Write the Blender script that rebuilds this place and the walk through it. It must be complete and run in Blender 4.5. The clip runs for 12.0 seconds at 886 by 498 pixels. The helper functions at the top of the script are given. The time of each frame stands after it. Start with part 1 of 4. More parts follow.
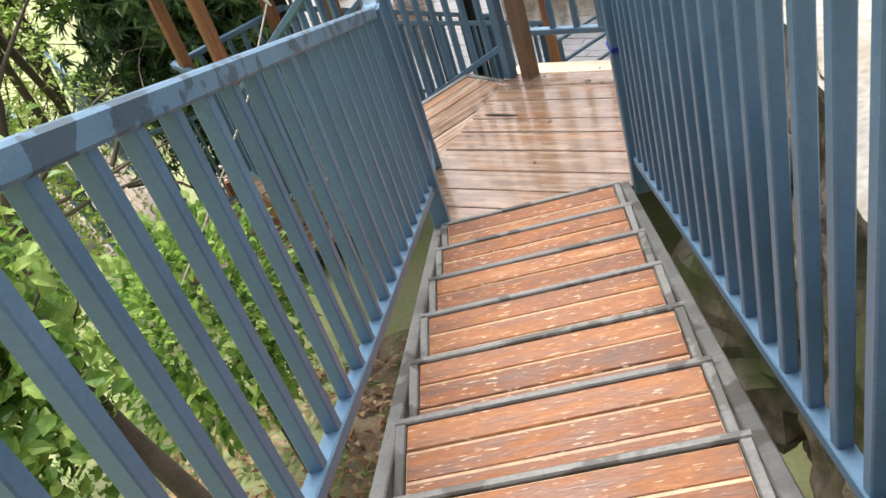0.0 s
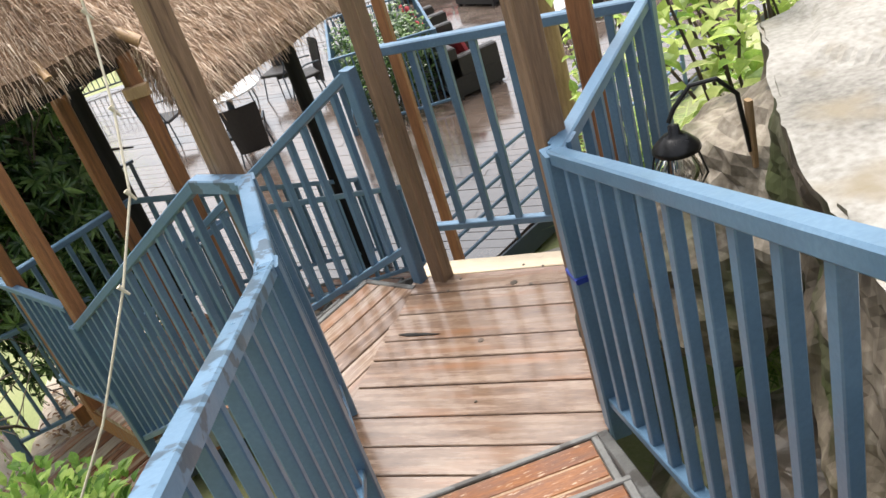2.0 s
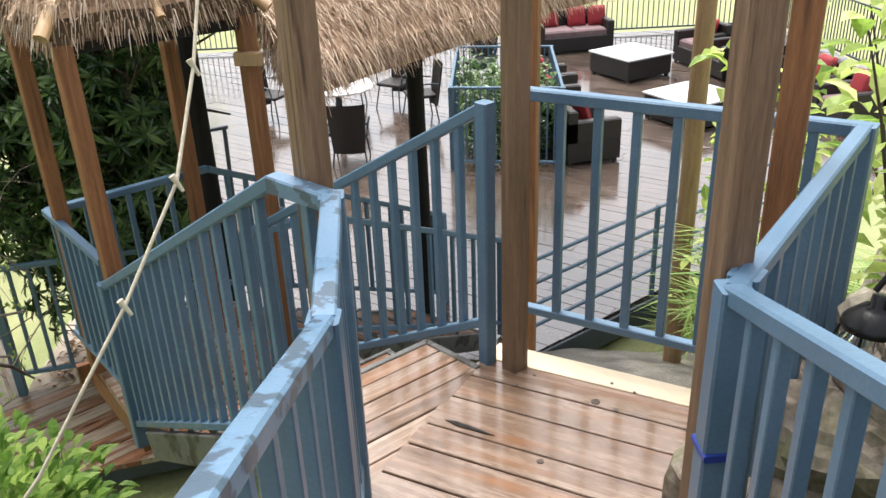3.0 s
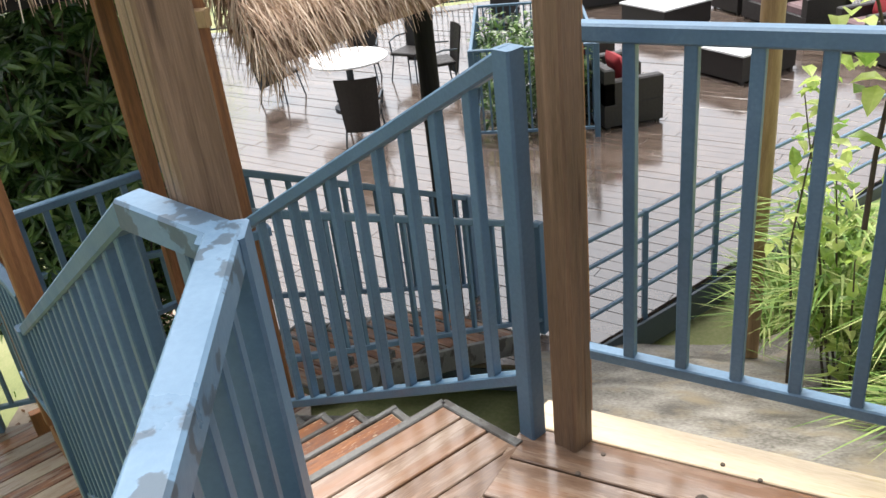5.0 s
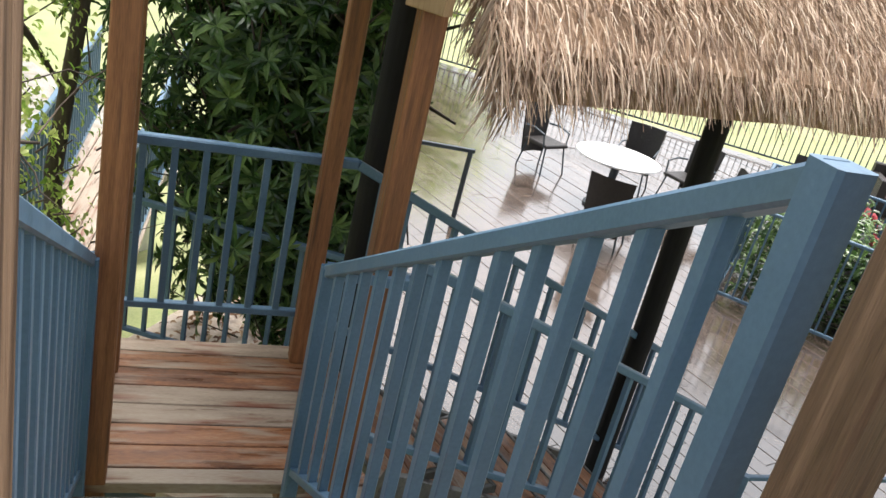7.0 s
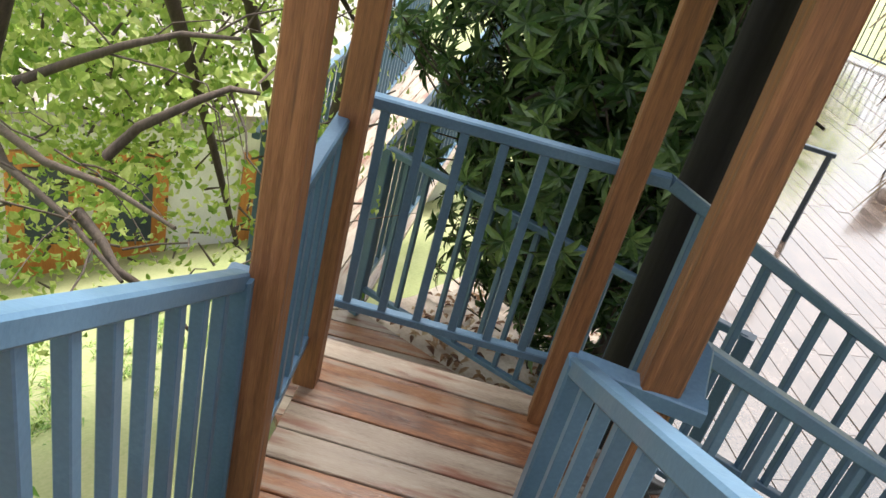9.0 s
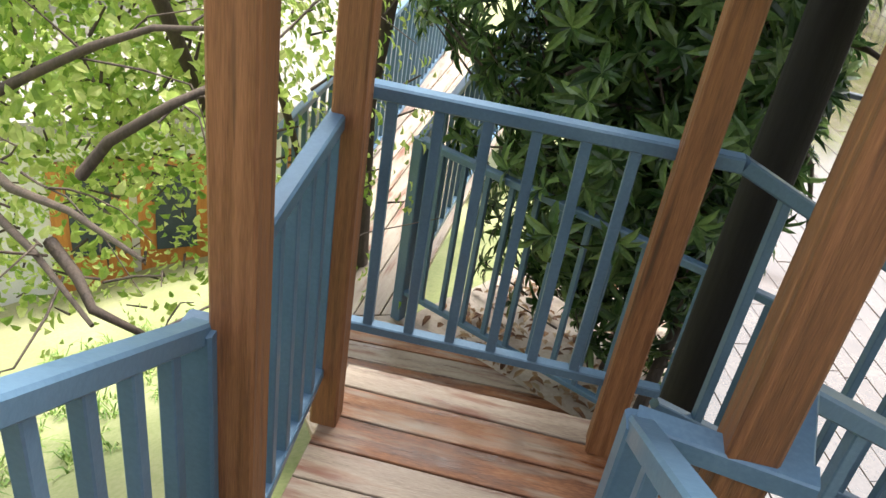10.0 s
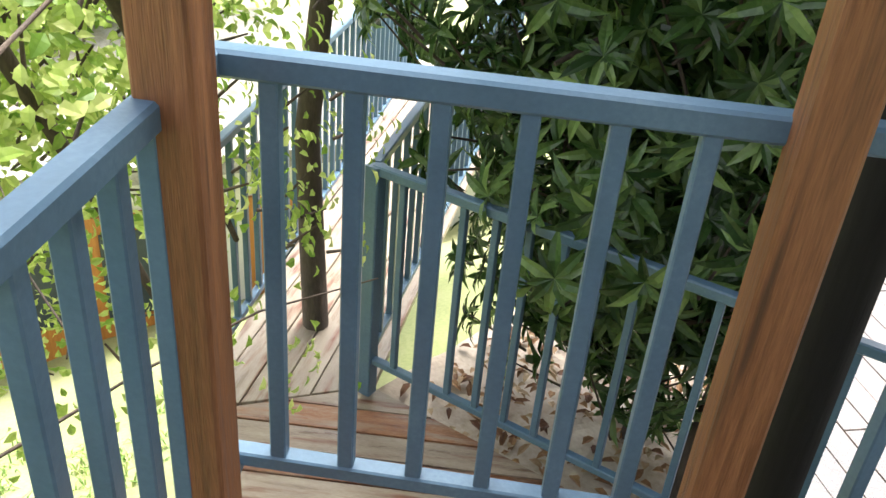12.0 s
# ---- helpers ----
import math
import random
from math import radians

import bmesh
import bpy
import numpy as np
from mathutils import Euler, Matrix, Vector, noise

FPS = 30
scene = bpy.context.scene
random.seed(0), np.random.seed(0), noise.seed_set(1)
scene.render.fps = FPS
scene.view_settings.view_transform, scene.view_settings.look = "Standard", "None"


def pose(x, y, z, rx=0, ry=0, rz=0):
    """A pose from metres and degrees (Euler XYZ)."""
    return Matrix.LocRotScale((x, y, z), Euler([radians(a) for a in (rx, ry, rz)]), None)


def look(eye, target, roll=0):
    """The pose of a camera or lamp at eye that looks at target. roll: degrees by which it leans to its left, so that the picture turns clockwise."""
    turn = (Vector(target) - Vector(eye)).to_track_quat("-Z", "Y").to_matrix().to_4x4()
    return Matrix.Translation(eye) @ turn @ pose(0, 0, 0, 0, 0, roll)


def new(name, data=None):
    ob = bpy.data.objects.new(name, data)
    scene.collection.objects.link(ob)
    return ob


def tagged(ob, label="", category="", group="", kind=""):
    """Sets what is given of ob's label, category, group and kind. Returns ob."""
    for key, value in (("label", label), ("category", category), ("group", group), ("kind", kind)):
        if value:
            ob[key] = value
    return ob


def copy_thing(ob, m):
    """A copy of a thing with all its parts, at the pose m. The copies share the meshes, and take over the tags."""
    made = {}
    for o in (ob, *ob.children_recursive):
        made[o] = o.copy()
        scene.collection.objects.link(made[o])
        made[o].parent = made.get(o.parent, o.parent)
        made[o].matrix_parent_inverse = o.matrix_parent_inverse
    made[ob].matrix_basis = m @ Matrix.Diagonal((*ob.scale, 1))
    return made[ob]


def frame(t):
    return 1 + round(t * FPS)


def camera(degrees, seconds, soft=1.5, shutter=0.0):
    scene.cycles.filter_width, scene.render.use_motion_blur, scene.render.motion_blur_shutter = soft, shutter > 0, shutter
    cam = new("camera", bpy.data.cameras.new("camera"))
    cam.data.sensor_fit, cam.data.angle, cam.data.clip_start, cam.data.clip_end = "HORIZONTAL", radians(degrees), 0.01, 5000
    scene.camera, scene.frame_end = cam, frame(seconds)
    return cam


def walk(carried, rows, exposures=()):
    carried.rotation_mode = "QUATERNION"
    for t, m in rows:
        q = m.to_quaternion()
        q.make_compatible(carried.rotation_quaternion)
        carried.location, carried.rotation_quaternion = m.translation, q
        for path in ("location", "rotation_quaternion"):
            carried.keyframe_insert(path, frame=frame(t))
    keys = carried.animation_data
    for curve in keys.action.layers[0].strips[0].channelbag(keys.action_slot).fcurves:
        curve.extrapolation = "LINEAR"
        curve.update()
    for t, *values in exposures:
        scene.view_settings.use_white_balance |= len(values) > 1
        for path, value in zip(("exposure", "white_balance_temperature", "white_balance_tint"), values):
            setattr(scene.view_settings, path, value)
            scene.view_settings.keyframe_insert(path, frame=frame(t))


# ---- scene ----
cam = camera(55.2, 12.0)
PATH = [
    (0, (0.464, 0.046, 2.051), (0.271, 1.683, 0.918), -19.1),
    (0.5, (0.435, 0.278, 2.089), (0.413, 1.931, 0.963), -29.2),
    (1, (0.396, 0.524, 2.114), (0.761, 2.179, 1.053), -25.4),
    (1.5, (0.32, 0.737, 2.074), (0.754, 2.373, 1.008), -22.5),
    (2, (0.363, 0.997, 2.087), (0.57, 2.728, 1.107), -18.1),
    (2.5, (0.334, 1.306, 1.999), (0.526, 3.089, 1.112), -5.7),
    (3, (0.312, 1.58, 1.931), (0.406, 3.377, 1.058), -2.2),
    (3.2, (0.309, 1.676, 1.883), (0.393, 3.469, 1.001), -1.8),
    (4.8, (0.429, 2.48, 1.585), (0.45, 4.255, 0.666), -11.3),
    (5, (0.428, 2.633, 1.576), (0.438, 4.405, 0.648), -6.6),
    (5.5, (0.544, 2.92, 1.618), (0.479, 4.774, 0.871), -9.2),
    (6, (0.482, 3.165, 1.475), (0.247, 5.014, 0.748), -1.9),
    (6.5, (0.432, 3.272, 1.369), (-0.012, 5.095, 0.677), 9.8),
    (7, (0.493, 3.518, 1.261), (0.002, 5.295, 0.485), 13.6),
    (7.5, (0.407, 3.784, 1.185), (-0.249, 5.467, 0.327), 12.8),
    (7.7, (0.36, 3.908, 1.126), (-0.362, 5.55, 0.243), 13.8),
    (9.3, (-0.009, 4.701, 1.052), (-1.091, 6.009, -0.006), 14.1),
    (9.5, (-0.045, 4.776, 1.046), (-1.15, 6.048, -0.032), 13.3),
    (10, (-0.159, 4.971, 0.912), (-1.272, 6.231, -0.173), 9.3),
    (10.5, (-0.35, 5.156, 0.764), (-1.452, 6.409, -0.339), 7.0),
    (11, (-0.493, 5.319, 0.654), (-1.593, 6.573, -0.449), 5.9),
    (11.5, (-0.658, 5.506, 0.571), (-1.77, 6.796, -0.478), 5.3),
    (12, (-0.699, 5.697, 0.429), (-1.832, 7.002, -0.579), 5.1),
]
walk(cam, [(t, look(eye, target, roll)) for t, eye, target, roll in PATH], [(0, 1.24), (1, 1.06), (3, 1.17), (6, 1.13), (7, 1.24), (7.6, 1.38), (9, 1.55), (12, 2.1)])

# ---- light ----
SUN_EL, SUN_ROT = radians(70), radians(-10)
world = bpy.data.worlds.new("sky")
scene.world = world
world.use_nodes = True
wn = world.node_tree
sky = wn.nodes.new("ShaderNodeTexSky")
sky.sky_type = "NISHITA"
sky.sun_disc = False
sky.sun_elevation, sky.sun_rotation = SUN_EL, SUN_ROT
sky.air_density, sky.dust_density, sky.ozone_density = 1.0, 6.0, 1.0
hsv = wn.nodes.new("ShaderNodeHueSaturation")
hsv.inputs["Saturation"].default_value = 0.35
wn.links.new(sky.outputs[0], hsv.inputs["Color"])
wn.links.new(hsv.outputs[0], wn.nodes["Background"].inputs[0])
wn.nodes["Background"].inputs[1].default_value = 0.15
sun = new("sun", bpy.data.lights.new("sun", "SUN"))
sun.data.energy, sun.data.angle, sun.data.color = 1.5, radians(30), (1.0, 0.96, 0.9)
sun.matrix_world = look((0, 0, 0), (-math.sin(SUN_ROT) * math.cos(SUN_EL), -math.cos(SUN_ROT) * math.cos(SUN_EL), -math.sin(SUN_EL)))


# ---- materials ----
def material(name, ramp, rough=(0.5, 0.7), scale=6.0, stretch=(1, 1, 1), fine=60.0, bump=0.2, metal=0.0,
             chips=None, chip_scale=9.0, chip_at=0.62, island=0.0, spec=0.5, trans=0.0, coat=0.0, chip_soft=0.03):
    """A surface with broad stains, fine grain, relief and, if given, worn patches of a second colour."""
    m = bpy.data.materials.new(name)
    m.use_nodes = True
    nt = m.node_tree
    N, L = nt.nodes, nt.links
    bsdf = N["Principled BSDF"]
    co = N.new("ShaderNodeTexCoord")
    mp = N.new("ShaderNodeMapping")
    mp.inputs["Scale"].default_value = stretch
    L.new(co.outputs["Object"], mp.inputs[0])
    info = N.new("ShaderNodeObjectInfo")
    off = N.new("ShaderNodeVectorMath")
    off.operation = "ADD"
    mul = N.new("ShaderNodeMath")
    mul.operation = "MULTIPLY"
    mul.inputs[1].default_value = 37.0
    L.new(info.outputs["Random"], mul.inputs[0])
    L.new(mp.outputs[0], off.inputs[0])
    L.new(mul.outputs[0], off.inputs[1])
    n1 = N.new("ShaderNodeTexNoise")
    n1.inputs["Scale"].default_value, n1.inputs["Detail"].default_value = scale, 6
    n2 = N.new("ShaderNodeTexNoise")
    n2.inputs["Scale"].default_value, n2.inputs["Detail"].default_value = fine, 4
    L.new(off.outputs[0], n1.inputs["Vector"])
    L.new(off.outputs[0], n2.inputs["Vector"])
    mix = N.new("ShaderNodeMix")
    mix.inputs[0].default_value = 0.4
    L.new(n1.outputs[0], mix.inputs[2])
    L.new(n2.outputs[0], mix.inputs[3])
    value = mix.outputs[0]
    if island:
        geo = N.new("ShaderNodeNewGeometry")
        a = N.new("ShaderNodeMath")
        a.operation = "MULTIPLY_ADD"
        a.inputs[1].default_value, a.inputs[2].default_value = island, -island / 2
        add = N.new("ShaderNodeMath")
        L.new(geo.outputs["Random Per Island"], a.inputs[0])
        L.new(a.outputs[0], add.inputs[0])
        L.new(value, add.inputs[1])
        value = add.outputs[0]
    else:
        a = N.new("ShaderNodeMath")
        a.operation = "MULTIPLY_ADD"
        a.inputs[1].default_value, a.inputs[2].default_value = 0.16, -0.08
        add = N.new("ShaderNodeMath")
        L.new(info.outputs["Random"], a.inputs[0])
        L.new(a.outputs[0], add.inputs[0])
        L.new(value, add.inputs[1])
        value = add.outputs[0]
    cr = N.new("ShaderNodeValToRGB")
    while len(cr.color_ramp.elements) < len(ramp):
        cr.color_ramp.elements.new(0.5)
    for el, (p, c) in zip(cr.color_ramp.elements, ramp):
        el.position, el.color = p, (*c, 1)
    L.new(value, cr.inputs[0])
    colour = cr.outputs[0]
    rr = N.new("ShaderNodeMapRange")
    rr.inputs[1].default_value, rr.inputs[2].default_value = 0.35, 0.65
    rr.inputs[3].default_value, rr.inputs[4].default_value = rough
    L.new(n1.outputs[0], rr.inputs[0])
    if chips:
        n3 = N.new("ShaderNodeTexNoise")
        n3.inputs["Scale"].default_value, n3.inputs["Detail"].default_value = chip_scale, 5
        L.new(off.outputs[0], n3.inputs["Vector"])
        st = N.new("ShaderNodeMapRange")
        st.inputs[1].default_value, st.inputs[2].default_value = chip_at, chip_at + chip_soft
        L.new(n3.outputs[0], st.inputs[0])
        cm = N.new("ShaderNodeMix")
        cm.data_type = "RGBA"
        L.new(st.outputs[0], cm.inputs[0])
        L.new(colour, cm.inputs[6])
        cm.inputs[7].default_value = (*chips, 1)
        colour = cm.outputs[2]
    L.new(colour, bsdf.inputs["Base Color"])
    L.new(rr.outputs[0], bsdf.inputs["Roughness"])
    bsdf.inputs["Metallic"].default_value = metal
    bsdf.inputs["Specular IOR Level"].default_value = spec
    bsdf.inputs["Coat Weight"].default_value, bsdf.inputs["Coat Roughness"].default_value = coat, 0.12
    if bump:
        bp = N.new("ShaderNodeBump")
        bp.inputs["Strength"].default_value, bp.inputs["Distance"].default_value = bump, 0.01
        L.new(mix.outputs[0], bp.inputs["Height"])
        L.new(bp.outputs[0], bsdf.inputs["Normal"])
    if trans:
        tr = N.new("ShaderNodeBsdfTranslucent")
        ms = N.new("ShaderNodeMixShader")
        ms.inputs[0].default_value = trans
        L.new(colour, tr.inputs[0])
        L.new(bsdf.outputs[0], ms.inputs[1])
        L.new(tr.outputs[0], ms.inputs[2])
        L.new(ms.outputs[0], N["Material Output"].inputs[0])
    return m


BLUE = material("blue_paint", [(0.3, (0.068, 0.13, 0.2)), (0.6, (0.097, 0.176, 0.264)), (0.8, (0.136, 0.228, 0.32))], (0.3, 0.5), 5, fine=90, bump=0.12)
BLUE_WORN = material("worn_blue_paint", [(0.3, (0.098, 0.178, 0.27)), (0.7, (0.142, 0.24, 0.345))], (0.25, 0.5), 5, fine=90, bump=0.12,
                     chips=(0.055, 0.09, 0.128), chip_scale=15, chip_at=0.535)
POST = material("stained_post_timber", [(0.28, (0.08, 0.032, 0.013)), (0.5, (0.21, 0.085, 0.033)), (0.75, (0.38, 0.17, 0.07))], (0.45, 0.75), 3, (16, 16, 0.7), 30, 0.5,
                chips=(0.09, 0.042, 0.02), chip_scale=2.6, chip_at=0.6, chip_soft=0.14)
POST_PALE = material("weathered_post_timber", [(0.28, (0.1, 0.058, 0.034)), (0.5, (0.2, 0.122, 0.072)), (0.75, (0.34, 0.22, 0.138))], (0.45, 0.8), 3, (18, 18, 0.7), 30, 0.6,
                     chips=(0.085, 0.048, 0.027), chip_scale=2.6, chip_at=0.56, chip_soft=0.1)
TREAD = material("wet_orange_tread_timber", [(0.28, (0.06, 0.018, 0.005)), (0.46, (0.15, 0.048, 0.012)), (0.6, (0.235, 0.085, 0.022)), (0.76, (0.34, 0.19, 0.1))],
                 (0.42, 0.7), 7, (0.8, 5, 3), 45, 0.3, chips=(0.42, 0.31, 0.21), chip_scale=34, chip_at=0.62, chip_soft=0.06)
TREAD_JOINT = material("pale_worn_joint_timber", [(0.3, (0.22, 0.13, 0.07)), (0.7, (0.46, 0.33, 0.21))], (0.5, 0.8), 9, fine=60, bump=0.3)
PLANK = material("wet_brown_plank_timber", [(0.28, (0.1, 0.058, 0.036)), (0.48, (0.2, 0.128, 0.085)), (0.72, (0.36, 0.275, 0.205))],
                 (0.1, 0.4), 5, (0.7, 6, 3), 40, 0.16, coat=0.9, chips=(0.23, 0.11, 0.052), chip_scale=2.2, chip_at=0.54, chip_soft=0.2)
PLANK_NEW = material("pale_new_plank_timber", [(0.3, (0.48, 0.36, 0.22)), (0.7, (0.68, 0.55, 0.38))], (0.22, 0.5), 5, (0.7, 6, 3), 40, 0.12, coat=0.6)
PLANK_OLD = material("grey_worn_plank_timber", [(0.25, (0.15, 0.10, 0.072)), (0.48, (0.31, 0.245, 0.185)), (0.78, (0.45, 0.39, 0.31))],
                     (0.25, 0.6), 4, (0.8, 6, 3), 45, 0.3, chips=(0.17, 0.062, 0.032), chip_scale=3.2, chip_at=0.54, chip_soft=0.14)
PLANK_RED = material("red_stained_plank_timber", [(0.28, (0.05, 0.022, 0.014)), (0.45, (0.16, 0.062, 0.026)), (0.6, (0.3, 0.13, 0.055)), (0.78, (0.4, 0.3, 0.22))],
                     (0.25, 0.6), 4, (0.8, 6, 3), 45, 0.3, chips=(0.3, 0.24, 0.185), chip_scale=3.0, chip_at=0.52, chip_soft=0.16)
DECK = material("wet_dark_deck_timber", [(0.28, (0.045, 0.032, 0.025)), (0.55, (0.1, 0.072, 0.056)), (0.8, (0.175, 0.135, 0.11))], (0.06, 0.26), 3, (1, 1, 1), 30, 0.1, island=0.3, coat=0.9)
DECK.node_tree.nodes["Principled BSDF"].inputs["Coat IOR"].default_value = 1.9
STEEL = material("weathered_grey_steel", [(0.3, (0.075, 0.075, 0.072)), (0.7, (0.17, 0.168, 0.16))], (0.4, 0.65), 9, fine=80, bump=0.25, metal=0.25,
                 chips=(0.06, 0.055, 0.05), chip_scale=7, chip_at=0.55)
DARKSTEEL = material("dark_painted_steel", [(0.3, (0.02, 0.03, 0.04)), (0.7, (0.05, 0.07, 0.09))], (0.4, 0.6), 6, bump=0.1)
THATCH = material("grass_thatch", [(0.05, (0.15, 0.088, 0.056)), (0.4, (0.37, 0.245, 0.162)), (0.7, (0.56, 0.415, 0.3)), (0.95, (0.76, 0.635, 0.5))], (0.6, 0.9), 2.2, fine=25, bump=0.0, island=0.75)
THATCH_TOP = material("packed_thatch", [(0.3, (0.18, 0.11, 0.066)), (0.5, (0.34, 0.22, 0.135)), (0.7, (0.5, 0.36, 0.235))], (0.8, 0.95), 6, fine=60, bump=0.8)
# the same straw with the shade under the roofs put into its colour
THATCH_SHADED = material("thatch_underside", [(0.3, (0.045, 0.028, 0.017)), (0.7, (0.13, 0.08, 0.045))], (0.8, 0.95), 8, (1, 1, 1), 50, 0.8)
BLACK = material("charred_black_pole", [(0.3, (0.002, 0.0015, 0.0012)), (0.7, (0.009, 0.007, 0.006))], (0.8, 0.95), 4, (10, 10, 0.8), 30, 0.35)
ROCK = material("mossy_rock", [(0.32, (0.05, 0.04, 0.028)), (0.45, (0.17, 0.14, 0.105)), (0.58, (0.32, 0.28, 0.225)), (0.72, (0.5, 0.46, 0.39))], (0.6, 0.9), 4.5, fine=30, bump=1.0,
                chips=(0.075, 0.085, 0.03), chip_scale=3.5, chip_at=0.5, chip_soft=0.2)
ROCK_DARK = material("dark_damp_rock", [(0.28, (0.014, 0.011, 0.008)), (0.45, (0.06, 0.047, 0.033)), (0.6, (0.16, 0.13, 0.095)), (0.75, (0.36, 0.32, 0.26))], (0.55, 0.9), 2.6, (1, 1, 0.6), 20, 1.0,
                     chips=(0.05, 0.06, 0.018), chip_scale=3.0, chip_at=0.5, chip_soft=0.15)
CONCRETE = material("rough_pale_concrete", [(0.32, (0.07, 0.062, 0.05)), (0.45, (0.18, 0.167, 0.143)), (0.6, (0.29, 0.275, 0.245)), (0.75, (0.38, 0.36, 0.33))], (0.5, 0.85), 3.5, fine=45, bump=0.9,
                    chips=(0.2, 0.165, 0.11), chip_scale=4, chip_at=0.52, chip_soft=0.2)
SOIL = material("dry_leaf_litter", [(0.25, (0.07, 0.045, 0.028)), (0.5, (0.19, 0.135, 0.085)), (0.75, (0.33, 0.26, 0.18))], (0.8, 0.95), 5, fine=35, bump=0.9)
PALE_SOIL = material("pale_dry_soil", [(0.25, (0.25, 0.18, 0.13)), (0.5, (0.47, 0.39, 0.31)), (0.75, (0.62, 0.55, 0.47))], (0.8, 0.95), 5, fine=35, bump=0.9)
LITTER = material("fallen_leaves", [(0.1, (0.12, 0.05, 0.025)), (0.5, (0.3, 0.16, 0.07)), (0.9, (0.42, 0.32, 0.2))], (0.6, 0.8), 5, bump=0.0, island=0.9)
GRASS = material("lawn_grass", [(0.25, (0.12, 0.16, 0.05)), (0.48, (0.24, 0.27, 0.11)), (0.75, (0.37, 0.35, 0.2))], (0.7, 0.9), 0.8, fine=30, bump=0.6)
BLADE = material("grass_blades", [(0.1, (0.09, 0.19, 0.03)), (0.5, (0.22, 0.34, 0.07)), (0.9, (0.42, 0.46, 0.17))], (0.5, 0.7), 4, bump=0, island=0.8, trans=0.25)
LEAF_DARK = material("dark_glossy_leaves", [(0.1, (0.02, 0.05, 0.014)), (0.5, (0.06, 0.125, 0.034)), (0.9, (0.19, 0.29, 0.095))], (0.18, 0.36), 4, bump=0, island=0.85, trans=0.3)
LEAF_LIGHT = material("light_green_leaves", [(0.1, (0.06, 0.14, 0.02)), (0.5, (0.19, 0.33, 0.06)), (0.9, (0.4, 0.52, 0.14))], (0.3, 0.5), 4, bump=0, island=0.8, trans=0.5)
LEAF_YELLOW = material("yellow_green_leaves", [(0.1, (0.18, 0.32, 0.05)), (0.5, (0.45, 0.58, 0.14)), (0.9, (0.68, 0.74, 0.3))], (0.25, 0.45), 4, bump=0, island=0.8, trans=0.6)
BARK = material("brown_bark", [(0.3, (0.035, 0.025, 0.018)), (0.7, (0.12, 0.09, 0.068))], (0.7, 0.9), 8, (3, 3, 0.7), 40, 0.8)
WICKER = material("black_wicker", [(0.3, (0.008, 0.007, 0.007)), (0.7, (0.028, 0.024, 0.023))], (0.35, 0.55), 30, fine=140, bump=0.6)
RED = material("red_cloth", [(0.3, (0.2, 0.012, 0.018)), (0.7, (0.36, 0.03, 0.04))], (0.7, 0.9), 8, fine=120, bump=0.3)
MAUVE = material("mauve_seat_cloth", [(0.3, (0.12, 0.075, 0.08)), (0.7, (0.24, 0.16, 0.165))], (0.7, 0.9), 8, fine=120, bump=0.3)
WHITE = material("white_table_top", [(0.3, (0.62, 0.63, 0.64)), (0.7, (0.8, 0.8, 0.8))], (0.08, 0.2), 3, bump=0.02)
LIMEWASH = material("white_painted_render", [(0.3, (0.62, 0.62, 0.62)), (0.7, (0.8, 0.8, 0.79))], (0.7, 0.9), 2, bump=0.2)
ORANGE = material("orange_varnished_door", [(0.3, (0.34, 0.12, 0.025)), (0.7, (0.55, 0.24, 0.06))], (0.35, 0.5), 3, (8, 8, 0.6), 30, 0.15)
ROPE = material("pale_frayed_rope", [(0.3, (0.42, 0.37, 0.27)), (0.7, (0.6, 0.55, 0.43))], (0.8, 0.95), 40, fine=120, bump=0.5)
BAMBOO = material("tan_bamboo", [(0.3, (0.19, 0.11, 0.05)), (0.7, (0.38, 0.25, 0.13))], (0.4, 0.6), 4, (8, 8, 0.8), 30, 0.25)
TAPE = material("blue_tape", [(0.3, (0.012, 0.03, 0.2)), (0.7, (0.02, 0.05, 0.3))], (0.35, 0.5), 8, bump=0.1)
LAMP_BLACK = material("black_lamp_metal", [(0.3, (0.01, 0.01, 0.011)), (0.7, (0.03, 0.03, 0.03))], (0.25, 0.4), 8, bump=0.05, metal=0.5)
GLASS = bpy.data.materials.new("lamp_glass")
GLASS.use_nodes = True
GLASS.node_tree.nodes["Principled BSDF"].inputs["Transmission Weight"].default_value = 1.0
GLASS.node_tree.nodes["Principled BSDF"].inputs["Roughness"].default_value = 0.05
rnd = random.Random(7)


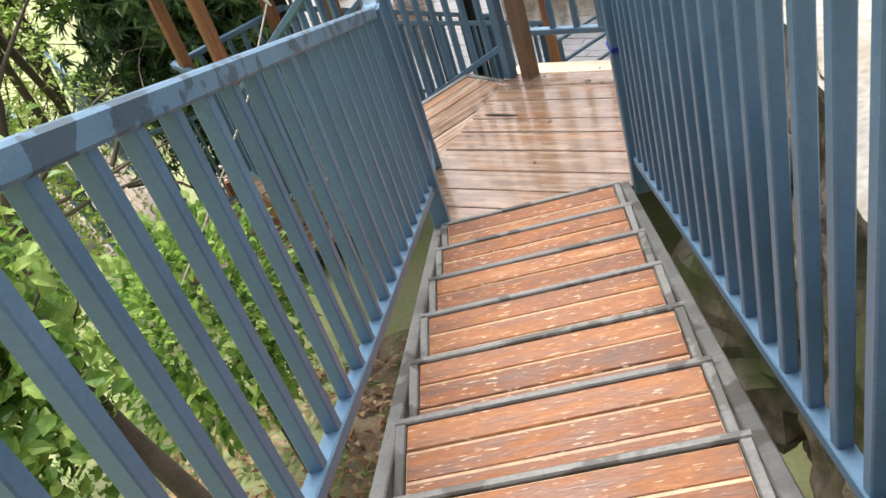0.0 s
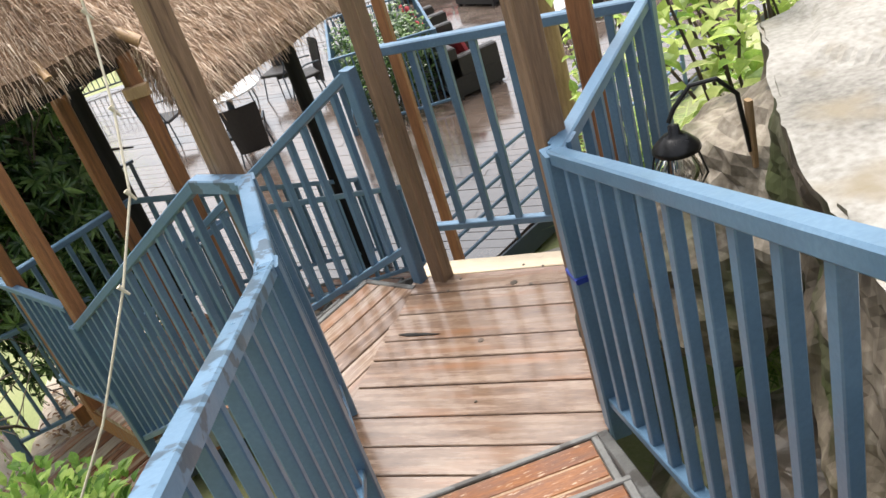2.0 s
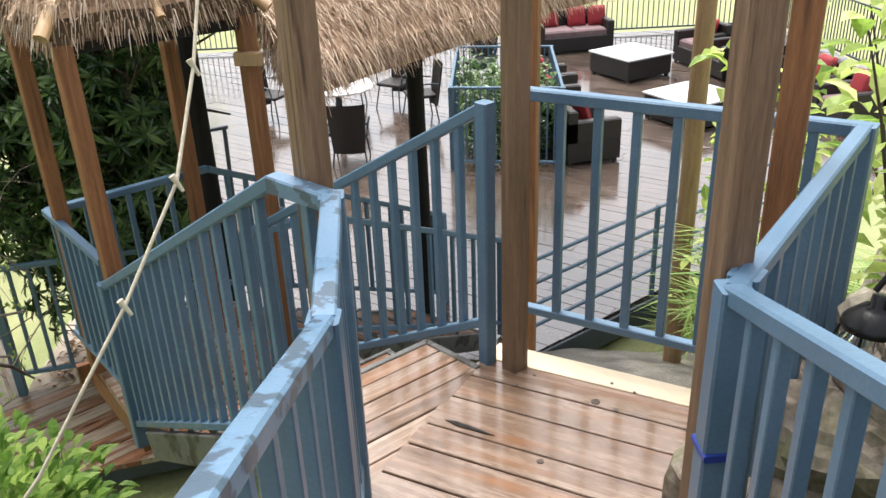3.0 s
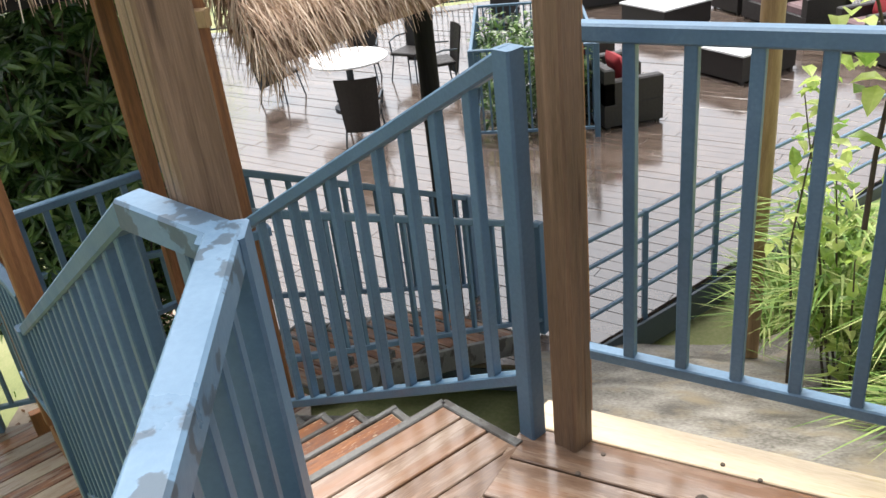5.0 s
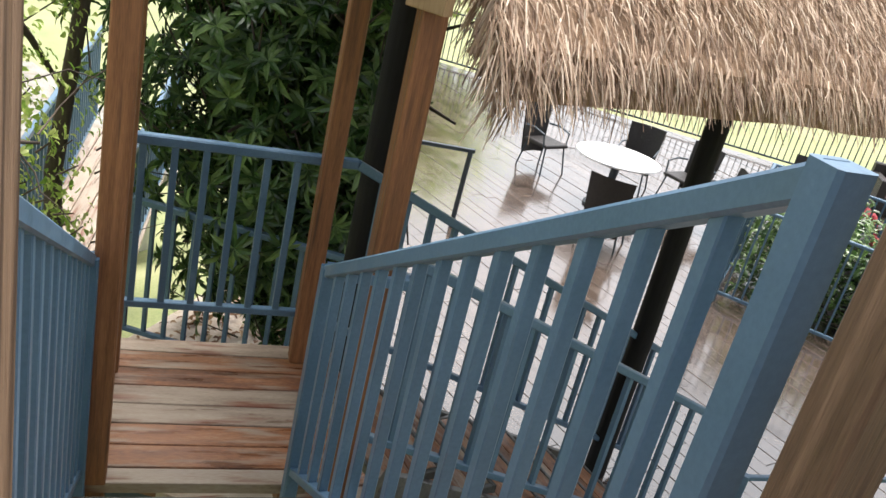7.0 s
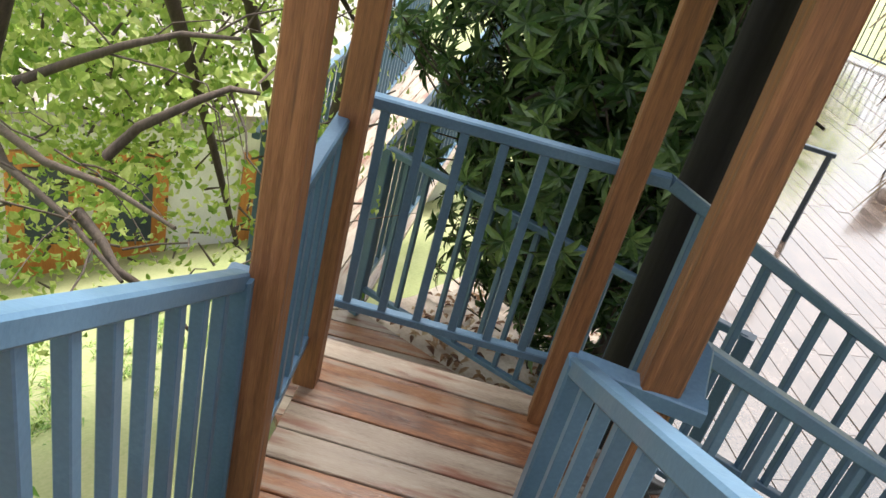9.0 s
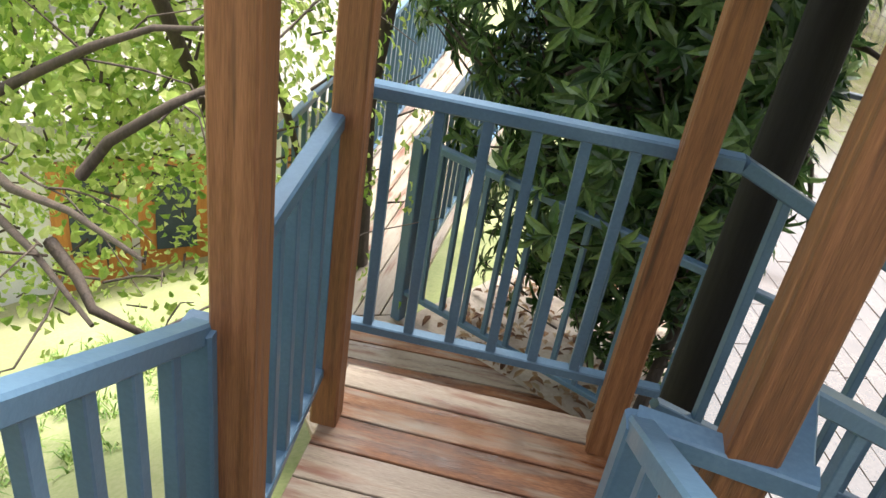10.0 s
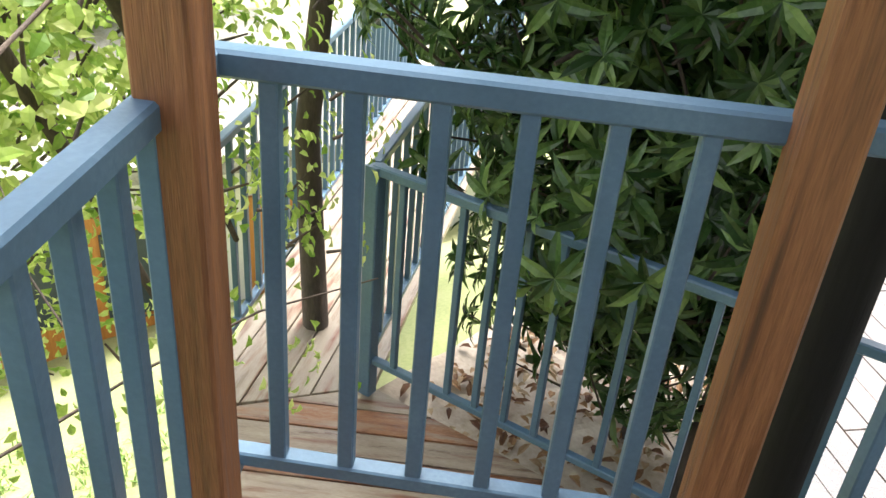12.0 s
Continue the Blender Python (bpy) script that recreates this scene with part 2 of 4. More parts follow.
# ---- building helpers ----
class Geo:
    """Collects vertices and faces for one mesh."""

    def __init__(self):
        self.v, self.f = [], []

    def add(self, verts, faces):
        n = len(self.v)
        self.v += [tuple(p) for p in verts]
        self.f += [tuple(i + n for i in f) for f in faces]
        return self

    def beam(self, p, q, w, h, up=(0, 0, 1), c=0.004):
        """A bar from p to q, w wide and h high, with chamfered long edges."""
        p, q = Vector(p), Vector(q)
        d = (q - p).normalized()
        s = d.cross(Vector(up))
        if s.length < 1e-4:
            s = Vector((1, 0, 0))
        s.normalize()
        u = s.cross(d)
        a, b = w / 2, h / 2
        ring = [(-a + c, -b), (a - c, -b), (a, -b + c), (a, b - c), (a - c, b), (-a + c, b), (-a, b - c), (-a, -b + c)]
        vs = [p + s * x + u * y for x, y in ring] + [q + s * x + u * y for x, y in ring]
        fs = [(i, (i + 1) % 8, (i + 1) % 8 + 8, i + 8) for i in range(8)] + [tuple(range(7, -1, -1)), tuple(range(8, 16))]
        return self.add(vs, fs)

    def prism(self, poly, z0, z1, c=0.0):
        """An upright prism over a counter-clockwise outline; c: chamfer of the top edge."""
        n = len(poly)
        if not c:
            vs = [(x, y, z0) for x, y in poly] + [(x, y, z1) for x, y in poly]
            fs = [(i, (i + 1) % n, (i + 1) % n + n, i + n) for i in range(n)]
            return self.add(vs, fs + [tuple(range(n - 1, -1, -1)), tuple(range(n, 2 * n))])
        inner = inset(poly, c)
        vs = [(x, y, z0) for x, y in poly] + [(x, y, z1 - c) for x, y in poly] + [(x, y, z1) for x, y in inner]
        fs = [(i, (i + 1) % n, (i + 1) % n + n, i + n) for i in range(n)] + [(i + n, (i + 1) % n + n, (i + 1) % n + 2 * n, i + 2 * n) for i in range(n)]
        return self.add(vs, fs + [tuple(range(n - 1, -1, -1)), tuple(range(2 * n, 3 * n))])

    def tube(self, pts, radii, n=8):
        """A round, tapering limb along points."""
        pts = [Vector(p) for p in pts]
        base = len(self.v)
        for i, p in enumerate(pts):
            d = (pts[min(i + 1, len(pts) - 1)] - pts[max(i - 1, 0)]).normalized()
            s = d.cross(Vector((0.31, 0.2, 1) if abs(d.z) < 0.9 else (1, 0.2, 0))).normalized()
            u = s.cross(d)
            r = radii[i] if isinstance(radii, (list, tuple)) else radii
            self.v += [tuple(p + (s * math.cos(6.2832 * k / n) + u * math.sin(6.2832 * k / n)) * r) for k in range(n)]
        for i in range(len(pts) - 1):
            for k in range(n):
                a, b = base + i * n + k, base + i * n + (k + 1) % n
                self.f.append((a, b, b + n, a + n))
        self.f.append(tuple(base + k for k in range(n)))
        self.f.append(tuple(base + (len(pts) - 1) * n + k for k in range(n - 1, -1, -1)))
        return self

    def lathe(self, centre, profile, n=20):
        cx, cy, cz = centre
        base = len(self.v)
        for r, z in profile:
            self.v += [(cx + r * math.cos(6.2832 * k / n), cy + r * math.sin(6.2832 * k / n), cz + z) for k in range(n)]
        for i in range(len(profile) - 1):
            for k in range(n):
                a, b = base + i * n + k, base + i * n + (k + 1) % n
                self.f.append((a, b, b + n, a + n))
        return self

    def mesh(self, name, mat, smooth=False):
        me = bpy.data.meshes.new(name)
        me.from_pydata(self.v, [], self.f)
        me.materials.append(mat)
        if smooth:
            me.polygons.foreach_set("use_smooth", [True] * len(me.polygons))
        me.update()
        return me


def inset(poly, c):
    """A convex outline moved inwards by c."""
    n, out = len(poly), []
    for i in range(n):
        a, b, d = Vector(poly[i - 1]), Vector(poly[i]), Vector(poly[(i + 1) % n])
        e, f = (b - a).normalized(), (d - b).normalized()
        n1, n2 = Vector((-e.y, e.x)), Vector((-f.y, f.x))
        k = n1 + n2
        out.append(tuple(b + k * (c / max(0.3, 1 + n1.dot(n2)))))
    return out


def clip(poly, n, d, keep_less=True):
    """The part of an outline where n.p is at most (or at least) d."""
    out = []
    sign = 1 if keep_less else -1
    for i in range(len(poly)):
        a, b = poly[i - 1], poly[i]
        fa, fb = sign * (a[0] * n[0] + a[1] * n[1] - d), sign * (b[0] * n[0] + b[1] * n[1] - d)
        if (fa <= 0) != (fb <= 0):
            t = fa / (fa - fb)
            out.append((a[0] + (b[0] - a[0]) * t, a[1] + (b[1] - a[1]) * t))
        if fb <= 0:
            out.append(b)
    return out


def thing(name, label, category, at=(0, 0, 0), group="", kind=""):
    return tagged(place(new(name), at), label, category, group, kind)


def place(ob, at):
    ob.location = at
    return ob


def root(parent):
    """The inverse pose of a thing that has only been moved; parts lie in world places already."""
    return Matrix.Identity(4) if parent.parent else Matrix.Translation(-parent.location)


def part(name, geo, mat, parent, label="", smooth=False):
    """Links a mesh, given in world places, as one part under a thing or a part."""
    me = geo.mesh(name, mat, smooth) if isinstance(geo, Geo) else geo
    ob = new(name, me)
    if parent:
        ob.parent = parent
        ob.matrix_parent_inverse = root(parent)
    if label:
        tagged(ob, label)
    return ob


def whole(name, geo, mat, label, category, kind="", group="", smooth=False):
    return tagged(new(name, geo.mesh(name, mat, smooth)), label, category, group, kind)


def lerp(a, b, t):
    return tuple(x + (y - x) * t for x, y in zip(a, b))


# ---- railings ----
def railing(label, p, q, height, count, drop=0.86, size=0.031, rail=(0.048, 0.045), posts=(), post_len=None, mat=None, worn=False, first=1.0, cells=None, top=True, group="blue railings", post_size=0.07):
    """A railing whose top runs from p to q: top rail, bottom rail, upright bars and square posts at fractions."""
    mat = mat or BLUE
    ob = thing("railing", label, "railing", (p[0], p[1], p[2] - height), group)
    if top:
        part("top_rail", Geo().beam((p[0], p[1], p[2] - rail[1] / 2), (q[0], q[1], q[2] - rail[1] / 2), rail[0], rail[1], c=0.006), BLUE_WORN if worn else mat, ob)
    b0, b1 = (p[0], p[1], p[2] - drop), (q[0], q[1], q[2] - drop)
    part("bottom_rail", Geo().beam(b0, b1, 0.04, 0.035), mat, ob)
    ang = math.atan2(q[1] - p[1], q[0] - p[0])
    slope = abs(q[2] - p[2]) / max(0.01, math.hypot(q[0] - p[0], q[1] - p[1])) * size / 2
    g = Geo().beam((0, 0, -drop + 0.01 - slope), (0, 0, -rail[1] * 0.5), size, size, up=(1, 0, 0), c=0.003)
    me = g.mesh("baluster", mat)
    for i in range(count):
        c = lerp(p, q, (i + first) / (cells or count + 1))
        b = new("baluster", me)
        b.parent = ob
        b.matrix_parent_inverse = root(ob)
        b.matrix_basis = pose(*c, 0, 0, math.degrees(ang))
    for f in posts:
        c = lerp(p, q, f)
        k = post_len or height
        part("post", Geo().beam((c[0], c[1], c[2] - k), (c[0], c[1], c[2] - 0.004), post_size, post_size, up=(math.cos(ang), math.sin(ang), 0), c=0.006), mat, ob)
    return ob


def mitred(pts, w, h):
    """A flat-topped rail along points, with mitred corners."""
    g, rows2 = Geo(), []
    for i, p in enumerate(pts):
        a = Vector(pts[max(0, i - 1)][:2])
        b = Vector(p[:2])
        c = Vector(pts[min(len(pts) - 1, i + 1)][:2])
        d1 = (b - a).normalized() if i else (c - b).normalized()
        d2 = (c - b).normalized() if i < len(pts) - 1 else d1
        n = Vector((-d1.y, d1.x)) + Vector((-d2.y, d2.x))
        n = n / max(0.4, n.dot(Vector((-d1.y, d1.x))))
        ch = 0.005
        rows2.append([(*(b + n * k), p[2] + z) for k, z in ((-w / 2, -h), (w / 2, -h), (w / 2, -ch), (w / 2 - ch, 0), (-w / 2 + ch, 0), (-w / 2, -ch))])
    for r in rows2:
        g.v += r
    for i in range(len(pts) - 1):
        for k in range(6):
            g.f.append((i * 6 + k, i * 6 + (k + 1) % 6, (i + 1) * 6 + (k + 1) % 6, (i + 1) * 6 + k))
    m = (len(pts) - 1) * 6
    g.f += [tuple(range(5, -1, -1)), tuple(range(m, m + 6))]
    return g


# flight one: straight down along +y; nosing k from the landing upwards
RUN1, RISE1 = 0.311, 0.098
X0, X1 = 0.135, 0.90
STEPS1 = 15


def nose(k):
    return 3.065 - RUN1 * (k - 1), -0.006 + RISE1 * k


def flight(name, label, origin, along, across, width, count, run, rise, wood, boards=3):
    """Framed timber treads between two steel stringers, stepping down along a level direction."""
    ob = thing("staircase", label, "staircase", origin)
    o, a, c = Vector(origin), Vector(along), Vector(across)
    for i in range(count):
        z = o.z - rise * i
        s0, s1 = run * (i - 1), run * i + 0.012
        f = Geo()
        e0, e1 = o + a * s0, o + a * s1
        for q0, q1 in (((e0 + a * 0.02), (e0 + a * 0.02) + c * width), ((e1 - a * 0.014), (e1 - a * 0.014) + c * width)):
            f.beam((q0.x, q0.y, z - 0.022), (q1.x, q1.y, z - 0.022), 0.022, 0.05)
        for w in (0.014, width - 0.014):
            q0, q1 = e0 + c * w + a * 0.034, e1 + c * w - a * 0.028
            f.beam((q0.x, q0.y, z - 0.022), (q1.x, q1.y, z - 0.022), 0.028, 0.05)
        tread = part("tread", f, STEEL, ob, "weathered steel tread frame")
        m0, m1 = s0 + 0.033, s1 - 0.027
        e2, e3 = o + a * (m0 + m1) / 2 + c * 0.03, o + a * (m0 + m1) / 2 + c * (width - 0.03)
        part("joint_filler", Geo().beam((e2.x, e2.y, z - 0.018), (e3.x, e3.y, z - 0.018), m1 - m0, 0.028), TREAD_JOINT, tread, "pale worn timber in the joints")
        for j in range(boards):
            t0, t1 = m0 + (m1 - m0) * j / boards + 0.003, m0 + (m1 - m0) * (j + 1) / boards - 0.003
            pts = [o + a * t0 + c * 0.03, o + a * t1 + c * 0.03, o + a * t1 + c * (width - 0.03), o + a * t0 + c * (width - 0.03)]
            poly = [(p.x, p.y) for p in pts]
            ar = sum(poly[k - 1][0] * poly[k][1] - poly[k][0] * poly[k - 1][1] for k in range(4))
            mid = (pts[0] + pts[2]) / 2
            yaw = math.atan2(c.y, c.x)
            loc = [(Matrix.Rotation(-yaw, 3, "Z") @ Vector((p.x - mid.x, p.y - mid.y, 0))).to_2d() for p in pts]
            loc = [tuple(v) for v in loc]
            if ar < 0:
                loc.reverse()
            dz = rnd.uniform(-0.002, 0.002)
            b = part("plank", Geo().prism(loc, -0.035, 0.0 + dz, 0.004), wood, tread)
            b.matrix_parent_inverse = root(tread)
            b.matrix_basis = pose(mid.x, mid.y, z, rnd.uniform(-0.2, 0.2), rnd.uniform(-0.2, 0.2), math.degrees(yaw))
    for w in (-0.02, width + 0.02):
        q0, q1 = o - a * run + c * w, o + a * (run * (count - 1)) + c * w
        part("stringer", Geo().beam((q0.x, q0.y, o.z + rise * 0.6 - 0.10), (q1.x, q1.y, o.z - rise * (count - 1) - 0.10), 0.04, 0.16), STEEL, ob)
    return ob


def planking(parent, poly, n, cuts, z, thick, mats, gap=0.007):
    """Separate boards across an outline: cuts are distances along n where the joints lie."""
    yaw = math.atan2(n[1], n[0]) - math.pi / 2
    for i in range(len(cuts) - 1):
        strip = clip(clip(poly, n, cuts[i + 1] - gap / 2), n, cuts[i] + gap / 2, False)
        if len(strip) < 3:
            continue
        mx, my = sum(p[0] for p in strip) / len(strip), sum(p[1] for p in strip) / len(strip)
        loc = [tuple((Matrix.Rotation(-yaw, 2) @ Vector((x - mx, y - my)))) for x, y in strip]
        ar = sum(loc[k - 1][0] * loc[k][1] - loc[k][0] * loc[k - 1][1] for k in range(len(loc)))
        if abs(ar) < 0.004:
            continue
        if ar < 0:
            loc.reverse()
        b = part("plank", Geo().prism(loc, -thick, rnd.uniform(-0.003, 0.001), 0.003), mats[i % len(mats)], parent)
        b.matrix_basis = pose(mx, my, z, rnd.uniform(-0.15, 0.15), 0, math.degrees(yaw))


# flight two and three directions
U2, A2 = Vector((-0.575, 0.818, 0)), Vector((0.818, 0.575, 0))
U3, A3 = Vector((0.618, 0.786, 0)), Vector((0.786, -0.618, 0))
W1, N1 = (0.86, -0.51), (0.51, 0.86)
L2, DK = -1.04, -2.35


def f2(s, n, z=0.0):
    v = U2 * s + A2 * n
    return (v.x, v.y, z)


def f3(s, n, z=0.0):
    v = U3 * s + A3 * n
    return (v.x, v.y, z)


flight("staircase", "upper flight of worn orange timber treads in grey steel frames", (X0 - 0.06 * (3.065 - nose(STEPS1)[0]), nose(STEPS1)[0], nose(STEPS1)[1]), (0.06, 0.998, 0), (0.998, -0.06, 0), X1 - X0, STEPS1, RUN1, RISE1, TREAD)
flight("staircase", "lower flight of worn timber treads between blue railings", f2(3.594 + 0.283, 2.2, -0.174), U2, A2, 0.80, 5, 0.283, 0.174, TREAD)
flight("staircase", "last flight of red-stained grey timber treads down to the deck", f3(4.86 + 0.36, -5.09, L2 - 0.181), U3, A3, 0.80, 6, 0.36, 0.181, PLANK_RED)

# landings
land1 = thing("floor_landing_upper", "upper landing of wet brown timber planks", "landing", (0.7, 3.8, 0), kind="structure")
J0, J1 = (0.583, 4.433), (0.080, 3.69)
main = [(0.135, 3.078), (0.945, 3.078), (1.08, 3.22), (1.75, 3.98), (0.695, 4.62), (0.56, 4.45), J1, (0.06, 3.55)]
planking(land1, main, N1, [2.30, 2.62, 2.80, 2.95, 3.09, 3.245, 3.42, 3.588, 3.716, 3.905, 4.06, 4.20], 0, 0.04, [PLANK])
planking(land1, main, N1, [4.20, 4.34], 0, 0.04, [PLANK_NEW])
tri = [J1, J0, (0.60, 4.46), f2(3.58, 3.0)[:2], f2(3.58, 2.2)[:2], (-0.10, 3.80)]
planking(land1, tri, (U2.x, U2.y), [2.8, 2.9, 3.0, 3.1, 3.2, 3.3, 3.4, 3.5, 3.585], 0, 0.04, [PLANK])
g = Geo()
g.beam(f2(3.592, 2.2, -0.02), f2(3.592, 3.0, -0.02), 0.03, 0.05)
g.beam(f2(3.592, 3.0, -0.02), (0.585, 4.44, -0.02), 0.03, 0.05)
part("edge_strip", g, STEEL, land1, "worn grey steel edge strip")
part("joist", Geo().beam((0.2, 3.3, -0.12), (1.0, 4.1, -0.12), 0.08, 0.15).beam((0.1, 3.75, -0.12), (1.55, 3.9, -0.12), 0.08, 0.15), DARKSTEEL, land1)

land2 = thing("floor_landing_lower", "lower landing of grey and red worn timber planks", "landing", (-1.2, 6.3, L2), kind="structure")
poly2 = [f2(5.29, 2.2)[:2], f2(5.29, 3.05)[:2], (-0.42, 6.36), (-0.90, 7.03), (-0.975, 7.07), (-1.816, 6.46)]
planking(land2, poly2, (U2.x, U2.y), [5.25, 5.38, 5.52, 5.66, 5.80, 5.94, 6.08, 6.22, 6.345], L2, 0.05, [PLANK_OLD, PLANK_RED, PLANK_RED, PLANK_OLD])
part("joist", Geo().beam(f2(5.35, 2.25, L2 - 0.13), f2(6.2, 2.25, L2 - 0.13), 0.08, 0.16).beam(f2(5.35, 3.0, L2 - 0.13), f2(6.2, 3.0, L2 - 0.13), 0.08, 0.16)
     .beam(f2(6.3, 2.15, L2 - 0.12), f2(6.3, 3.2, L2 - 0.12), 0.05, 0.14), POST, land2)

g = Geo()
v = Vector((0.83, -0.55)).normalized()
w = Vector((-v.y, v.x))
c0 = Vector((0.43, 4.113))
g.prism([tuple(c0), tuple(c0 + v * 0.05 - w * 0.012), tuple(c0 + v * 0.17 - w * 0.006), tuple(c0 + v * 0.2), tuple(c0 + v * 0.12 + w * 0.008), tuple(c0 + v * 0.04 + w * 0.010)], -0.001, 0.0025)
part("split", g, BLACK, land1, "dark split along a plank joint")
for kx, ky, kr in ((0.736, 3.848, 0.012), (1.0, 4.16, 0.016), (1.06, 4.10, 0.009), (1.09, 4.27, 0.006), (0.80, 4.36, 0.006), (0.72, 4.30, 0.007), (1.16, 4.2, 0.006), (0.6, 3.5, 0.006)):
    part("knot", Geo().lathe((kx, ky, 0), [(0, 0.0022), (kr, 0.0022), (kr * 1.1, -0.001)], 10), BARK, land1, "dark knot or nail hole")

# railings along the walk
SL = RISE1 / RUN1
railing("blue painted steel railing with worn top, beside the upper flight", (-0.235, -1.5, 1.058 + 4.6 * SL), (0.14, 3.10, 1.058), 1.0, 34, 0.80, worn=True, posts=(1.0,), post_len=1.08)
railing("blue painted steel railing beside the upper flight, above the rock", (0.77, -1.5, 1.068 + 4.60 * 0.302), (1.0, 3.10, 1.068), 1.0, 34, 0.94, posts=(1.0,), post_len=1.1)
corner_rail = railing("short blue steel railing with flaking paint on the upper landing", (0.14, 3.10, 1.058), (0.126, 3.728, 1.076), 1.07, 5, 0.92, worn=True, posts=(1.0,), rail=(0.055, 0.05), top=False)
railing("short blue steel railing stub beside the weathered post", (0.142, 3.708, 1.0765), (-0.04, 3.882, 1.083), 1.08, 1, 0.92, worn=True, rail=(0.055, 0.05), top=False)
part("top_rail", mitred([(0.14, 3.10, 1.058), (0.126, 3.73, 1.076), (-0.05, 3.887, 1.084)], 0.055, 0.05), BLUE_WORN, corner_rail, "flaking blue top rail")
railing("blue steel railing along the outer side of the lower flight", (-0.045, 3.883, 1.084), (-1.245, 5.58, -0.085), 1.0, 16, 0.9, posts=(1.0,), post_len=1.05)
railing("blue steel railing along the inner side of the lower flight", (0.63, 4.485, 1.09), (-0.575, 6.0, -0.03), 1.0, 13, 0.9, posts=(0.0, 1.0), post_len=1.12, post_size=0.056)
railing("blue steel railing across the front of the upper landing", (0.80, 4.62, 1.095), (1.75, 3.99, 1.10), 1.1, 7, 0.93)
railing("blue steel railing at the side of the upper landing", (1.004, 3.10, 1.068), (1.75, 3.99, 1.10), 1.1, 7, 0.93, posts=(0.06, 1.0))
railing("blue steel railing between two posts of the lower landing", (-1.262, 5.665, 0.012), (-1.80, 6.385, 0.026), 1.07, 7, 0.85)
railing("blue steel railing across the end of the lower landing", (-1.80, 6.385, 0.026), (-0.965, 7.0, 0.022), 1.07, 7, 0.83, first=0.71, cells=7.76)
railing("blue steel railing running down the last flight beside the tree", (-0.965, 7.0, 0.022), (0.711, 9.178, -1.373), 1.0, 16, 0.88, posts=(1.0,))
railing("blue steel railing down the open side of the last flight", (-0.45, 6.345, -0.03), (1.20, 8.42, -1.32), 1.0, 16, 0.88, posts=(1.0,))


def timber_post(label, x, y, z0, z1, yaw, size=0.1, mat=None):
    ob = tagged(new("timber_post", Geo().beam((0, 0, 0), (0, 0, z1 - z0), size, size, up=(1, 0, 0), c=0.006).mesh("timber_post", mat or POST)), label, "post", "roof posts")
    ob.matrix_basis = pose(x, y, z0, 0, 0, yaw)
    return ob


PB = (0.733, 4.43)
timber_post("square brown timber post standing on the landing planks", *PB, 0, 3.2, 40, 0.078, POST_PALE)
timber_post("square weathered timber post beside the flaking blue rail", 0.068, 3.88, 0.0, 3.2, 33, 0.085, POST_PALE)
timber_post("square weathered timber post behind the corner of the blue railing", 1.035, 3.22, 0.0, 3.2, 10, 0.078, POST_PALE)
timber_post("square brown timber post at the landing front railing", 1.42, 3.80, 0.0, 3.2, -30, 0.082, POST)
timber_post("square brown timber post on the lower landing", -1.66, 6.245, L2, 1.25, 35, 0.085)
timber_post("square brown timber post on the lower landing edge", -1.04, 6.88, L2, 1.25, 35, 0.088)
timber_post("square brown timber post at the foot of the lower flight", -1.215, 5.645, L2, 1.25, 35, 0.088)
timber_post("square brown timber post between railings at the flight's foot", -0.435, 6.105, L2, 1.25, 35, 0.088)


# ---- ground and rock ----
def ramp(v, a, b):
    return max(0.0, min(1.0, (v - a) / (b - a)))


def relief(x, y):
    """Height of the hillside: low beside the stair and under the decks, a bank on the rock side."""
    low = -2.72 + 1.9 * (1 - ramp(y, -2.5, 4.5)) - 4.0 * ramp(-x, 2.6, 10.5)
    bank = 1.0 - 0.6 * ramp(y, 2.6, 3.6) - 2.9 * ramp(y, 3.6, 9.0)
    h = low + max(0.0, bank - low) * ramp(x, 1.9 + 0.9 * ramp(y, 3.6, 4.6), 2.6 + 1.0 * ramp(y, 3.6, 4.6))
    wild = 1 - ramp(abs(x) + abs(y), 30, 60)
    return h + wild * (0.12 * noise.noise((x * 0.7, y * 0.7, 0)) + 0.05 * noise.noise((x * 2.6, y * 2.6, 4)))


g = Geo()
xs = [-400, -120, -50, -25, -14] + [-10 + 0.3 * i for i in range(68)] + [14, 20, 30, 60, 120, 400]
ys = [-400, -100, -40, -15, -8] + [-5 + 0.3 * i for i in range(68)] + [18, 22, 28, 40, 70, 150, 500]
g.add([(x, y, relief(x, y)) for y in ys for x in xs], [(j * len(xs) + i, j * len(xs) + i + 1, (j + 1) * len(xs) + i + 1, (j + 1) * len(xs) + i) for j in range(len(ys) - 1) for i in range(len(xs) - 1)])
whole("ground", g, GRASS, "sloping ground of bright grass below the stair", "ground", "structure", smooth=True)


def sheet(nu, nv, f):
    g = Geo()
    g.add([f(i / nu, j / nv) for j in range(nv + 1) for i in range(nu + 1)],
          [(j * (nu + 1) + i, j * (nu + 1) + i + 1, (j + 1) * (nu + 1) + i + 1, (j + 1) * (nu + 1) + i) for j in range(nv) for i in range(nu)])
    return g


def edge_x(y):
    """The brink of the rock beside the upper flight."""
    return max(1.03, 0.98 + 0.26 * (y - 1)) + 0.29 * max(0, y - 2.5) + 0.05 * noise.noise((y * 2.2, 0, 0)) + 0.03 * noise.noise((y * 7, 3, 0)) + 0.012 * noise.noise((y * 19, 1, 0))


